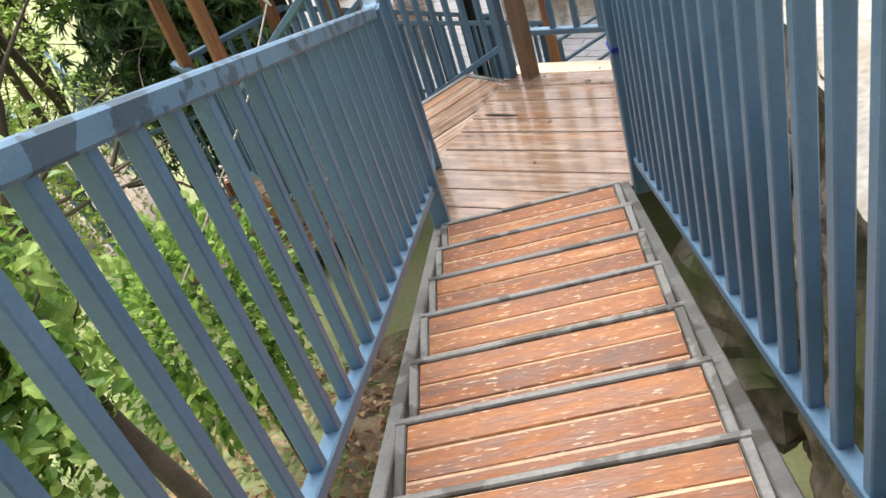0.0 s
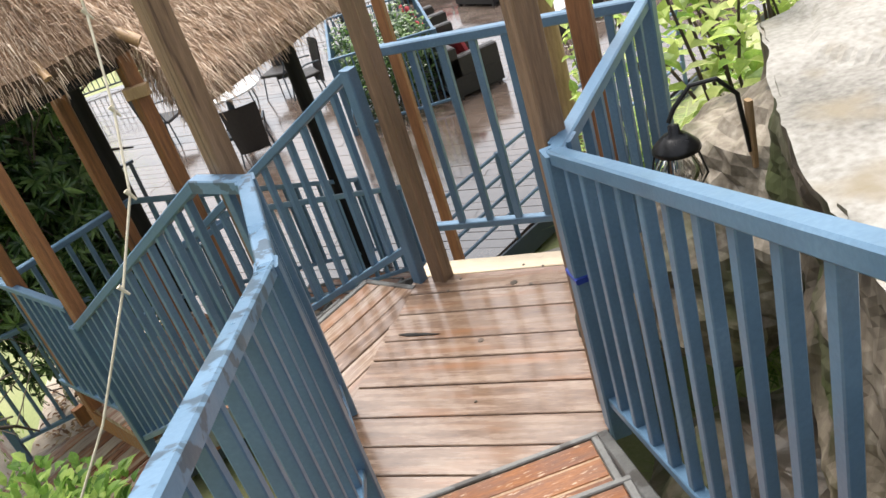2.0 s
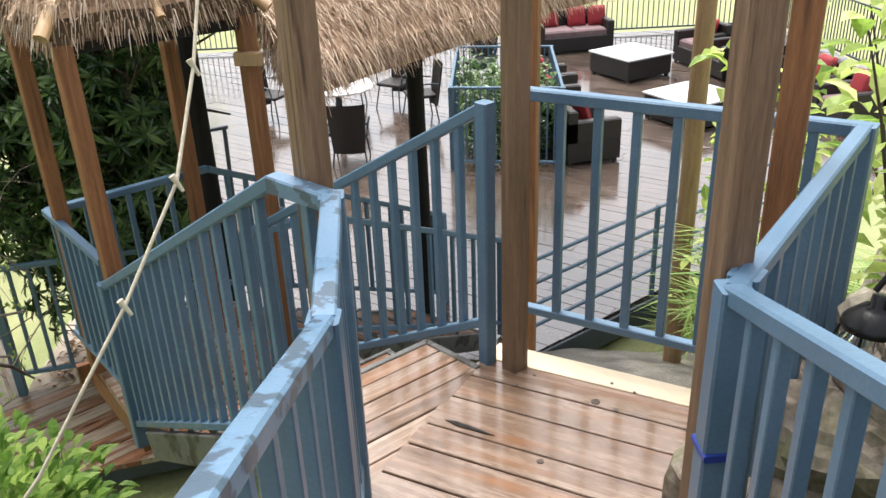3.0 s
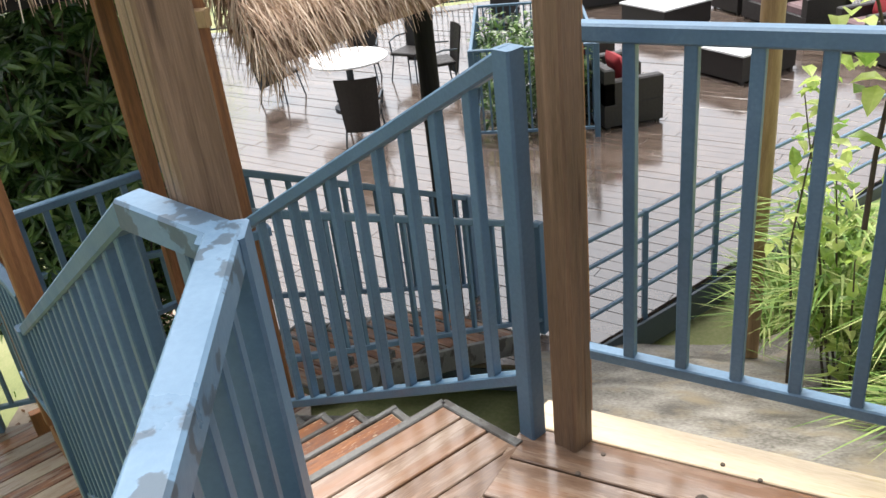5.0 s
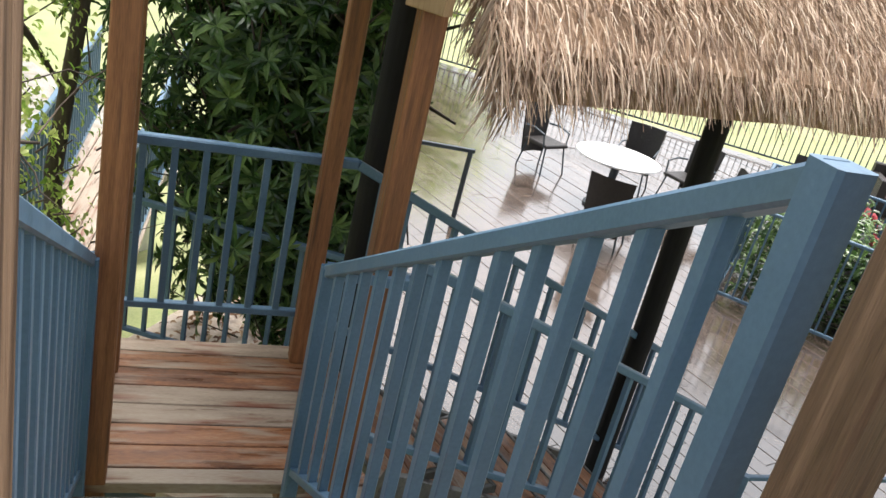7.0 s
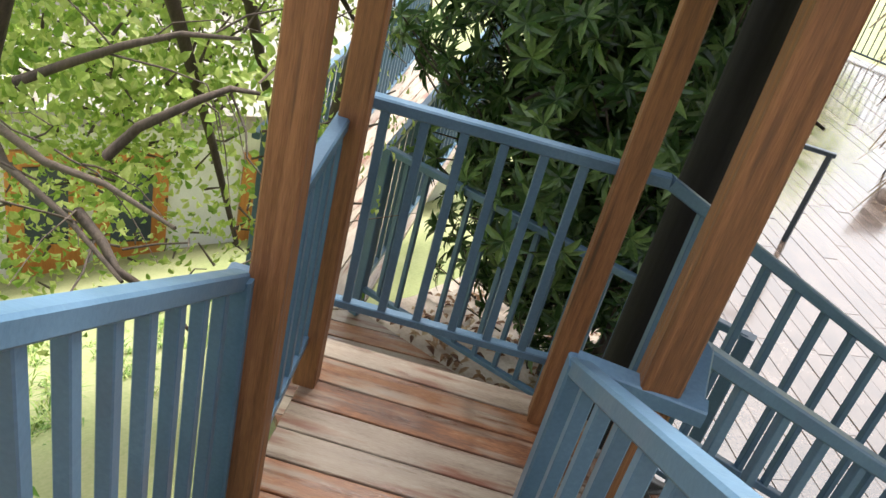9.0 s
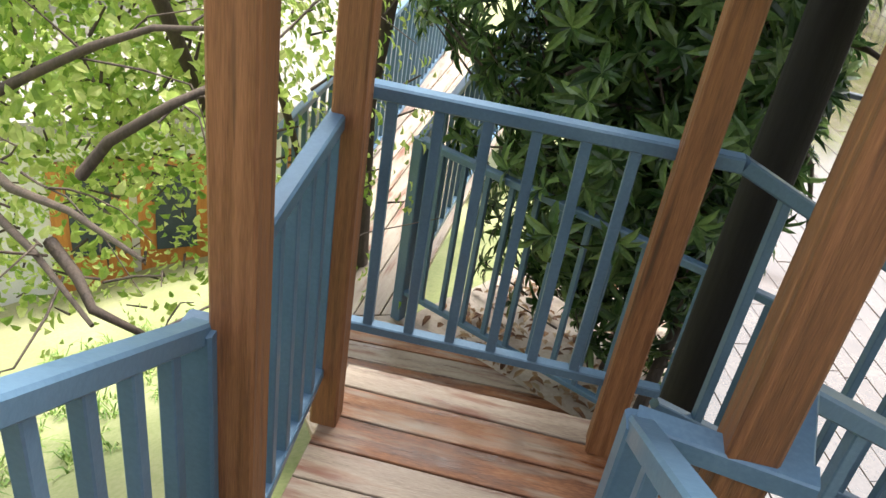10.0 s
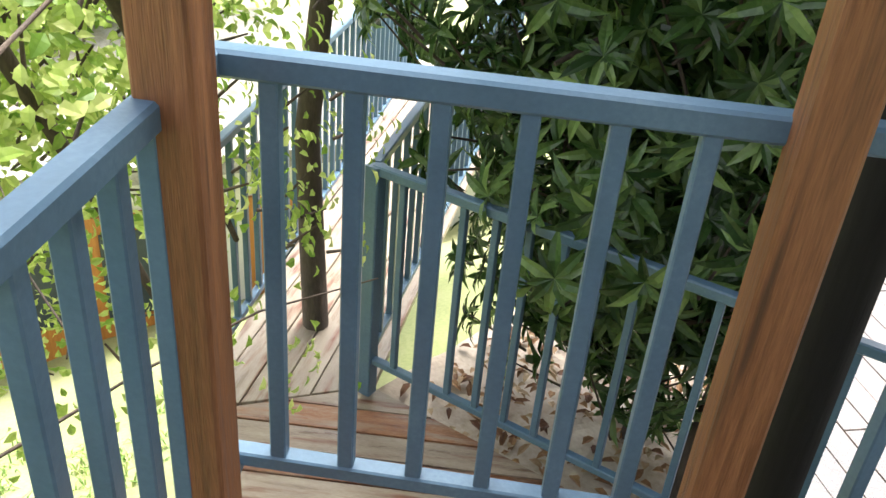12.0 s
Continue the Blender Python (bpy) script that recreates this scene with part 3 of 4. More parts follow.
def rock_face(u, v):
    y = -2.5 + 6.1 * u
    z = 1.05 + 0.1 * (1 - ramp(y, 0, 3)) - 2.4 * v
    x = edge_x(y) + 0.03 * v + 0.13 * abs(noise.noise((y * 1.3, z * 1.5, 1))) * ramp(v, 0, 0.15) + 0.07 * noise.noise((y * 4, z * 4, 5)) * ramp(v, 0, 0.1) + 0.03 * noise.noise((y * 13, z * 11, 2)) * ramp(v, 0, 0.05)
    return (x, y + 0.05 * noise.noise((y * 3, z * 3, 9)), z + 0.03 * noise.noise((y * 5, v * 3, 2)))


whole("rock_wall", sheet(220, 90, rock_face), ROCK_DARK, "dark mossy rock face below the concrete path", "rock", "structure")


def path_top(u, v):
    y = -2.5 + 6.0 * u
    x = edge_x(y) - 0.015 + 4.2 * v ** 1.3
    crack = 0.05 * (noise.noise((x * 1.5, y * 1.5, 7)) > 0.05)
    return (x, y, 1.05 + 0.1 * (1 - ramp(y, 0, 3)) + 0.10 * v + 0.03 * noise.noise((x * 2.3, y * 2.3, 3)) + crack * ramp(v, 0, 0.2) * 0.6)


whole("pavement_path", sheet(170, 90, path_top), CONCRETE, "cracked pale concrete path over the rock", "path", "structure")


def slope_slab(u, v):
    x, y = 0.55 + 2.3 * u + 0.5 * v, 4.5 + 4.0 * v - 0.5 * u
    return (x, y, -0.62 - 1.85 * v + 0.05 * noise.noise((x * 1.2, y * 1.2, 3)) + 0.02 * noise.noise((x * 4, y * 4, 1)) + 0.25 * ramp(u, 0.75, 1.0))


whole("concrete_slope", sheet(40, 60, slope_slab), CONCRETE, "smooth grey concrete slope running down to the deck", "slope", "structure", smooth=True)


def boulder(x, y, z, r, seed, mat=None, squash=0.8, label="rough grey lichen-covered boulder on the bank"):
    g = Geo()
    nu, nv = 44, 26
    for j in range(nv + 1):
        for i in range(nu):
            th, ph = math.pi * j / nv, 6.2832 * i / nu
            d = Vector((math.sin(th) * math.cos(ph), math.sin(th) * math.sin(ph), math.cos(th)))
            k = r * (1 + 0.35 * noise.noise(d * 1.2 + Vector((seed, 0, 0))) + 0.15 * noise.noise(d * 3.7 + Vector((0, seed, 0))) + 0.06 * noise.noise(d * 9 + Vector((0, 0, seed))))
            g.v.append((x + d.x * k, y + d.y * k, z + d.z * k * squash))
    for j in range(nv):
        for i in range(nu):
            g.f.append((j * nu + i, (j + 1) * nu + i, (j + 1) * nu + (i + 1) % nu, j * nu + (i + 1) % nu))
    return whole("boulder", g, mat or ROCK, label, "boulder", group="boulders")


for b in ((1.95, 3.4, 0.5, 0.42, 1), (1.55, 3.55, 0.15, 0.4, 2), (2.3, 3.75, 0.35, 0.4, 3), (2.9, 5.0, -0.2, 0.4, 5), (1.45, 2.95, -0.75, 0.6, 8, ROCK_DARK)):
    boulder(*b)

def bed(u, v):
    x, y = -3.3 + (2.05 - 0.8 * v) * u, 8.15 + 2.9 * v
    return (x, y, -2.62 + 0.05 * noise.noise((x * 2, y * 2, 1)) + 0.02 * noise.noise((x * 7, y * 7, 2)))


whole("garden_bed", sheet(40, 40, bed), PALE_SOIL, "pale dry soil of the garden bed under the tree", "soil", "structure")


def bank_soil(u, v):
    x, y = -1.5 + 1.55 * u, -1.5 + 7.3 * v
    return (x, y, relief(x, y) + 0.03 + 0.04 * noise.noise((x * 3, y * 3, 8)) - 0.12 * ramp(abs(u - 0.5), 0.35, 0.5))


whole("leaf_soil", sheet(50, 80, bank_soil), SOIL, "brown leaf-strewn soil under the stair", "soil", "structure")

def bank_sheet(u, v):
    x, y = 2.8 + 2.6 * u, 3.6 + 5.9 * v
    return (x, y, relief(x, y) + 0.02 + 0.05 * noise.noise((x * 3, y * 3, 6)) - 0.15 * ramp(max(abs(u - 0.5), abs(v - 0.5)), 0.4, 0.5))


whole("bank_soil", sheet(40, 60, bank_sheet), SOIL, "brown soil of the planted bank", "soil", "structure")

# ---- decks ----
deck = thing("floor_deck", "large wet dark timber deck below the stair", "deck", (1, 12, DK), kind="structure")
dpoly = [(-0.2, 8.35), (1.25, 7.95), (2.83, 9.06), (9.5, 13.4), (9.5, 21.5), (-7.4, 21.5), (-7.4, 17.6), (-2.75, 12.2), (-1.25, 8.5)]
DU, DV = (0.60, 0.80), (-0.80, 0.60)
part("joist", Geo().prism(dpoly, DK - 0.25, DK - 0.045), DARKSTEEL, deck, "dark deck frame")


def deck_boards(poly, n, lo, hi, width, length, z, near):
    """Boards in staggered lengths; returns the near ones and the rest as outlines."""
    a = (n[1], -n[0])
    out = []
    k = int(lo / width)
    while k * width < hi:
        strip = clip(clip(poly, n, (k + 1) * width - 0.0015), n, k * width + 0.0015, False)
        if len(strip) >= 3:
            ts = [p[0] * a[0] + p[1] * a[1] for p in strip]
            t = min(ts) - rnd.uniform(0, length)
            while t < max(ts):
                cell = clip(clip(strip, a, t + length - 0.002), a, t + 0.002, False)
                if len(cell) >= 3:
                    out.append(cell)
                t += length
        k += 1
    out.sort(key=lambda c: (c[0][0] - near[0]) ** 2 + (c[0][1] - near[1]) ** 2)
    return out


def lay(parent, cells, z, n, mat, singles=260):
    yaw = math.atan2(n[1], n[0]) - math.pi / 2
    rest = Geo()
    for i, c in enumerate(cells):
        ar = sum(c[k - 1][0] * c[k][1] - c[k][0] * c[k - 1][1] for k in range(len(c)))
        if abs(ar) < 0.002:
            continue
        if ar < 0:
            c = c[::-1]
        dz = rnd.uniform(-0.004, 0.003)
        if i < singles:
            mx, my = sum(p[0] for p in c) / len(c), sum(p[1] for p in c) / len(c)
            loc = [tuple(Matrix.Rotation(-yaw, 2) @ Vector((x - mx, y - my))) for x, y in c]
            b = part("plank", Geo().prism(loc, -0.04, dz, 0.003), mat, parent)
            b.matrix_basis = pose(mx, my, z, 0, 0, math.degrees(yaw))
        else:
            rest.prism(c, z - 0.04, z + dz)
    if rest.v:
        tagged(part("planks", rest, mat, parent), "far deck planks", kind="stuff")


walkway = thing("floor_walkway", "low walkway of worn grey and red timber planks", "walkway", (-3, 8, DK), kind="structure")
wpoly = [(-3.5, 7.3), (-2.3, 6.85), (-0.6, 7.25), (-0.75, 8.35), (-1.75, 8.24), (-3.1, 8.02)]
wpoly2 = [(-3.55, 7.25), (-3.1, 8.02), (-5.6, 12.2), (-6.5, 11.6)]
planking(walkway, wpoly, (0.62, -0.785), [-9.0 + 0.16 * i for i in range(26)], DK, 0.045, [PLANK_RED, PLANK_OLD, PLANK_RED, PLANK_OLD])
planking(walkway, wpoly2, (0.86, 0.51), [-0.2 + 0.15 * i for i in range(8)] + [1.0 + 0.15 * i for i in range(12)], DK + 0.006, 0.045, [PLANK_OLD])
part("joist", Geo().prism([(-3.4, 7.35), (-2.3, 6.9), (-0.65, 7.3), (-0.8, 8.3), (-1.75, 8.2), (-3.1, 7.98)], DK - 0.2, DK - 0.05), DARKSTEEL, walkway)

LOWLBL = "blue steel railing of the low walkway beside the garden"
railing(LOWLBL, (-3.08, 7.96, -1.09), (-0.85, 8.36, -1.09), 1.24, 14, 1.03, size=0.03, posts=(0.0, 1.0))
railing(LOWLBL, (-3.1, 7.98, -1.09), (-5.5, 12.1, -1.09), 1.24, 26, 1.03, size=0.03)
railing(LOWLBL, (-3.5, 7.3, -1.09), (-6.4, 11.7, -1.09), 1.24, 34, 1.03, size=0.03)

# railing of rods along the deck edge
ob = thing("deck_rail", "low pale-blue railing of level rods along the deck edge", "railing", (1.3, 8.0, DK))
for a, b in (((1.3, 8.0), (2.83, 9.07)), ((2.83, 9.07), (5.2, 10.6))):
    for h in (0.28, 0.5, 0.72, 0.95):
        part("rod", Geo().beam((*a, DK + h), (*b, DK + h), 0.03, 0.03), BLUE, ob)
    for f in (0, 0.5, 1) if a[0] < 2 else (0.5, 1):
        c = lerp(a, b, f)
        part("post", Geo().beam((*c, DK - 0.05), (*c, DK + 0.97), 0.045, 0.045, up=(1, 0, 0)), BLUE, ob)
part("edge_board", Geo().beam((1.2, 7.9, DK - 0.14), (5.4, 10.66, DK - 0.14), 0.03, 0.26), DARKSTEEL, ob, "black edge board")

# far fences, planter enclosure and a stub of rail by the tree
FEN = "dark steel fence of upright bars round the deck"
railing(FEN, (-7.3, 18.0, DK + 1.15), (-6.6, 21.4, DK + 1.15), 1.15, 30, 1.05, 0.02, (0.04, 0.03), mat=DARKSTEEL, group="deck fences")
railing(FEN, (-6.6, 21.4, DK + 1.15), (9.4, 21.4, DK + 1.15), 1.15, 130, 1.05, 0.02, (0.04, 0.03), mat=DARKSTEEL, group="deck fences")
railing(FEN, (9.4, 21.4, DK + 1.15), (9.4, 13.4, DK + 1.15), 1.15, 64, 1.05, 0.02, (0.04, 0.03), mat=DARKSTEEL, group="deck fences")
PEN = [(1.1, 13.0), (2.6, 12.7), (2.9, 15.2), (1.4, 15.5)]
for i in range(4):
    a, b = PEN[i], PEN[(i + 1) % 4]
    railing("blue steel railing round a planted opening in the deck", (*a, DK + 1.2), (*b, DK + 1.2), 1.2, 14, 1.08, 0.022, (0.04, 0.035), posts=(0,), group="planter railings")
ob = thing("rail_stub", "short dark rail on one post beside the tree", "railing", (-1.94, 12.5, DK))
part("post", Geo().beam((-1.96, 12.5, DK), (-1.94, 12.5, DK + 0.95), 0.05, 0.05, up=(1, 0, 0)), DARKSTEEL, ob)
part("top_rail", Geo().beam((-2.5, 12.2, DK + 0.95), (-1.9, 12.52, DK + 0.95), 0.05, 0.045), DARKSTEEL, ob)


# ---- poles and thatched roof ----
def round_pole(name, label, x, y, z0, z1, r, mat, lean=(0, 0)):
    n = 7
    pts = [(x + lean[0] * k / n + 0.012 * noise.noise((k, x, 0)), y + lean[1] * k / n + 0.012 * noise.noise((k, y, 5)), z0 + (z1 - z0) * k / n) for k in range(n + 1)]
    return whole(name, Geo().tube(pts, [r * (1.08 - 0.16 * k / n) for k in range(n + 1)], 14), mat, label, "pole", group="roof poles", smooth=True)


round_pole("black_pole", "black charred timber pole under the thatched roof", -1.13, 7.68, -2.8, 1.9, 0.085, BLACK)
round_pole("black_pole", "black charred timber pole standing on the deck", 0.51, 8.9, DK, 1.9, 0.075, BLACK)
round_pole("log_post", "pale knotty log post at the deck edge", 2.62, 7.75, -2.5, 2.0, 0.075, BAMBOO)
timber_post("thin orange timber post standing below the landing", 1.01, 5.72, -1.05, 2.6, -30, 0.06, POST)

T0 = Vector((-0.17, 6.16, 0.95))
E1, E2 = Vector((0.661, 0.75, 0)), Vector((-0.75, 0.661, 0))
HALF, LONG, PITCH = 1.6, 6.0, math.tan(radians(43))


def roof_point(a, i, lift=0.0):
    """a along the eave, i inwards from it."""
    z = T0.z + PITCH * (HALF - abs(i - HALF)) - 0.10 * (1 - ramp(min(i, 2 * HALF - i), 0, 0.5)) + lift
    p = T0 + E1 * a + E2 * i
    return (p.x, p.y, z + 0.05 * noise.noise((a * 1.3, i * 1.3, 2)))


roof = thing("thatched_roof", "thick straw-coloured grass thatched roof over black poles", "thatched roof", tuple(T0))
g = Geo()
na, ni = 30, 22
rows = [[roof_point(LONG * k / na, 2 * HALF * j / ni) for k in range(na + 1)] for j in range(ni + 1)]
low = [[(p[0], p[1], p[2] - 0.17) for p in r] for r in rows]
fs = [(j * (na + 1) + k, j * (na + 1) + k + 1, (j + 1) * (na + 1) + k + 1, (j + 1) * (na + 1) + k) for j in range(ni) for k in range(na)]
part("thatch_bed", Geo().add([p for r in rows for p in r], fs), THATCH_TOP, roof, "packed straw bed")
ge = Geo()
for up, dn in ((rows[0], low[0]), (rows[-1], low[-1]), ([r[0] for r in rows], [r[0] for r in low]), ([r[-1] for r in rows], [r[-1] for r in low])):
    n0 = len(up)
    ge.add(up + dn, [(k, k + 1, k + 1 + n0, k + n0) for k in range(n0 - 1)])
part("thatch_edge", ge, THATCH_TOP, roof, "cut edge of the thatch")
# underside coloured darker than the bed to stand for shade
part("thatch_underside", Geo().add([p for r in low for p in r], [f[::-1] for f in fs]), THATCH_SHADED, roof, "underside of the thatch, with shade painted into its colour")


def straw(g, p, d, length, width, droop=0.0, lift=0.03):
    """One flat bent stem from p along d."""
    d = d.normalized()
    s = d.cross(Vector((rnd.uniform(-0.4, 0.4), rnd.uniform(-0.4, 0.4), 1))).normalized() * width / 2
    m = p + d * length * 0.5 + Vector((0, 0, lift))
    q = p + d * length + Vector((0, 0, -droop))
    g.add([p - s, p + s, m + s, m - s, q + s * 0.4, q - s * 0.4], [(0, 1, 2, 3), (3, 2, 4, 5)])


g = Geo()
for side, rows_n, per_row in ((0, 52, 1000), (1, 12, 220)):
    for r in range(rows_n):
        for k in range(per_row):
            a = rnd.uniform(-0.05, LONG)
            i = HALF * (r + rnd.uniform(0, 1.5)) / rows_n + 0.10
            i = i if side == 0 else 2 * HALF - i
            p = Vector(roof_point(a, i, rnd.uniform(0.0, 0.03)))
            d = (E2 * (-1 if side == 0 else 1) + Vector((0, 0, -PITCH)) + E1 * rnd.gauss(0, 0.5) + Vector((0, 0, rnd.uniform(0, 0.25))))
            straw(g, p, d, rnd.uniform(0.04, 0.11), rnd.uniform(0.0025, 0.006), 0.0, rnd.uniform(0.0, 0.012))
part("thatch_stems", g, THATCH, roof, "loose straw stems")
g = Geo()
for k in range(9000):
    a = rnd.uniform(-0.06, LONG)
    i = rnd.uniform(-0.02, 0.12)
    p = Vector(roof_point(a, max(0, i), rnd.uniform(-0.13, 0.03))) - E2 * 0.02
    straw(g, p, E2 * -rnd.uniform(0.4, 1.3) + Vector((0, 0, -1)) + E1 * rnd.gauss(0, 0.35), rnd.uniform(0.04, 0.13) + 0.05 * (a < 0.5), rnd.uniform(0.003, 0.007), 0.02, 0)
for k in range(6000):
    i = rnd.uniform(0, 2 * HALF)
    p = Vector(roof_point(rnd.uniform(-0.03, 0.08), i, rnd.uniform(-0.22, 0.03)))
    straw(g, p, E1 * -rnd.uniform(0.2, 0.7) + Vector((0, 0, -1)) + E2 * rnd.gauss(0, 0.35), rnd.uniform(0.06, 0.17), rnd.uniform(0.003, 0.008), 0.02, 0)
part("thatch_fringe", g, THATCH, roof, "ragged hanging straw fringe")
for i in (0.35, 1.0, HALF, 2.2, 2.85):
    p, q = Vector(roof_point(0.1, i, -0.3)), Vector(roof_point(LONG - 0.1, i, -0.3))
    part("purlin", Geo().tube([p, q], 0.035, 8), BLACK, roof)
for a in (0.12, 1.4, 2.8, 4.2):
    for i0, i1 in ((0.1, HALF), (2 * HALF - 0.1, HALF)):
        part("rafter", Geo().tube([roof_point(a, i0, -0.27), roof_point(a, i1, -0.27)], 0.04, 8), BAMBOO, roof)

# small thatched canopy above the lower landing
CC = (-1.06, 6.22)
CP = [(-1.66, 6.245), (-1.04, 6.88), (-0.435, 6.105), (-1.215, 5.645)]
CEAVE, CTOP = 1.16, 1.9
frame_roof = thing("canopy", "small ragged thatched canopy on timber posts over the lower landing", "canopy", (*CC, CEAVE))
for i in range(4):
    a, b = CP[i], CP[(i + 1) % 4]
    part("beam", Geo().beam((*lerp(a, b, 0.05), CEAVE - 0.03), (*lerp(a, b, 0.95), CEAVE - 0.03), 0.05, 0.1), BLACK, frame_roof)
    o = lerp(CC, a, 1.22)
    part("rafter", Geo().tube([(*o, CEAVE + 0.02), (*lerp(o, CC, 0.5), (CEAVE + CTOP) / 2 - 0.03), (*CC, CTOP - 0.08)], 0.035, 8), BAMBOO, frame_roof, smooth=True)
    m = lerp(a, b, 0.5)
    o = lerp(CC, m, 1.2)
    part("rafter", Geo().tube([(*o, CEAVE + 0.04), (*CC, CTOP - 0.1)], 0.025, 8), BAMBOO, frame_roof, smooth=True)
part("cleat", Geo().beam((-0.50, 6.06, 0.93), (-0.36, 6.03, 0.93), 0.05, 0.07), BAMBOO, frame_roof, "pale timber cleat")


def canopy_point(t, k, lift=0.0):
    """t round the canopy in quarters, k from the eave (0) to the top (1)."""
    i = int(t) % 4
    e = lerp(lerp(CC, CP[i], 1.12), lerp(CC, CP[(i + 1) % 4], 1.12), t - int(t))
    x, y = lerp(e, CC, k)
    return (x, y, CEAVE + (CTOP - CEAVE) * k + lift + 0.04 * noise.noise((x * 3, y * 3, 6)))


NT, NK = 48, 8
tops = [canopy_point(4 * i / NT, k / NK, 0.1) for k in range(NK + 1) for i in range(NT)]
lows = [canopy_point(4 * i / NT, k / NK, -0.02) for k in range(NK + 1) for i in range(NT)]
quads = [(k * NT + i, k * NT + (i + 1) % NT, (k + 1) * NT + (i + 1) % NT, (k + 1) * NT + i) for k in range(NK) for i in range(NT)]
part("thatch_bed", Geo().add(tops, quads), THATCH_TOP, frame_roof, "packed straw bed")
# canopy underside and cut edge take the straw colour with painted shade
part("thatch_underside", Geo().add(lows, [q[::-1] for q in quads]), THATCH_SHADED, frame_roof, "underside of the thatch, with shade painted into its colour")
part("thatch_edge", Geo().add(lows[:NT] + tops[:NT], [(i, (i + 1) % NT, NT + (i + 1) % NT, NT + i) for i in range(NT)]), THATCH_SHADED, frame_roof, "cut edge of the thatch")
g = Geo()
for k in range(9000):
    t, h = rnd.uniform(0, 3.999), rnd.random() ** 1.4
    p = Vector(canopy_point(t, h, rnd.uniform(-0.02, 0.12) if h < 0.06 else rnd.uniform(0.08, 0.12)))
    out = Vector((p.x - CC[0], p.y - CC[1], 0)).normalized()
    straw(g, p, out + Vector((rnd.gauss(0, 0.4), rnd.gauss(0, 0.4), -0.9 if h > 0.06 else -1.3)), rnd.uniform(0.04, 0.12), rnd.uniform(0.003, 0.007), 0.02)
part("straw_fringe", g, THATCH, frame_roof, "ragged straw stems")


# ---- plants ----
def leaf(g, p, d, up, length, width, fold=0.25, droop=0.2):
    d = d.normalized()
    s = d.cross(up)
    if s.length < 0.05:
        s = d.cross(Vector((1, 0.3, 0)))
    s.normalize()
    n = s.cross(d)
    s = s * width / 2
    a, b = p + d * length * 0.35 + n * 0.02 * length, p + d * length * 0.72 - n * droop * 0.35 * length
    tip = p + d * length - n * droop * length
    e = n * width * fold
    g.add([p, a + s + e, a, a - s + e, b + s * 0.75 + e, b, b - s * 0.75 + e, tip],
          [(0, 1, 2), (0, 2, 3), (1, 4, 5, 2), (2, 5, 6, 3), (4, 7, 5), (5, 7, 6)])


def branchy(g, start, ends, r):
    """Bent limbs from a start to each end."""
    out = []
    for e in ends:
        s, e = Vector(start), Vector(e)
        m = s.lerp(e, 0.5) + Vector((rnd.gauss(0, 0.08), rnd.gauss(0, 0.08), rnd.uniform(0.0, 0.15)))
        g.tube([s, s.lerp(m, 0.5) + Vector((rnd.gauss(0, 0.02), rnd.gauss(0, 0.02), 0)), m, m.lerp(e, 0.5) + Vector((0, 0, 0.03)), e], [r, r * 0.85, r * 0.7, r * 0.5, r * 0.3], 7)
        out.append((m, e))
    return out


def tree(label, trunk, centre, radius, clusters, per, size, mat, whorl, shell=0.45, trunk_r=0.07, limbs=9, keep=None):
    """Tapered trunk with limbs, and a crown of single leaves in clusters on twigs."""
    ob = thing("tree", label, "tree", trunk[0], group="trees")
    g = Geo()
    g.tube(trunk, [trunk_r * (1 - 0.5 * k / (len(trunk) - 1)) for k in range(len(trunk))], 10)
    c, r = Vector(centre), Vector(radius)
    ends = []
    for k in range(limbs):
        d = Vector((rnd.gauss(0, 1), rnd.gauss(0, 1), rnd.gauss(0.2, 0.9))).normalized()
        ends.append(c + Vector((d.x * r.x, d.y * r.y, d.z * r.z)) * 0.7)
    branchy(g, trunk[-1], ends, trunk_r * 0.5)
    leaves = Geo()
    tries = 0
    made = 0
    while made < clusters and tries < clusters * 6:
        tries += 1
        d = Vector((rnd.gauss(0, 1), rnd.gauss(0, 1), rnd.gauss(0, 1))).normalized()
        k = (shell + (1 - shell) * rnd.random()) * (0.8 + 0.35 * noise.noise(d * 2.1 + c))
        p = c + Vector((d.x * r.x, d.y * r.y, d.z * r.z)) * k
        if keep and not keep(p):
            continue
        made += 1
        out = (p - c).normalized()
        axis = (out + Vector((0, 0, 0.6)) + Vector((rnd.gauss(0, 0.4), rnd.gauss(0, 0.4), rnd.gauss(0, 0.3)))).normalized()
        if made % 3 == 0:
            g.tube([p - axis * size * 2.2 - Vector((0, 0, size)), p], [0.008, 0.004], 5)
        u = axis.orthogonal().normalized()
        w = axis.cross(u)
        for n in range(per):
            t = 6.2832 * (n + rnd.random() * 0.6) / per * (1 if whorl else 2.4)
            o = (u * math.cos(t) + w * math.sin(t)) * (1.0 if whorl else rnd.uniform(0.5, 1)) + axis * rnd.uniform(-0.1, 0.55)
            base = p if whorl else p + Vector((rnd.gauss(0, size), rnd.gauss(0, size), rnd.gauss(0, size)))
            k = size * rnd.uniform(0.7, 1.25)
            leaf(leaves, base, o, axis, k, k * (0.27 if whorl else 0.62), 0.2, rnd.uniform(0.1, 0.45))
    part("trunk", g, BARK, ob, smooth=True)
    part("crown", leaves, mat, ob)
    return ob


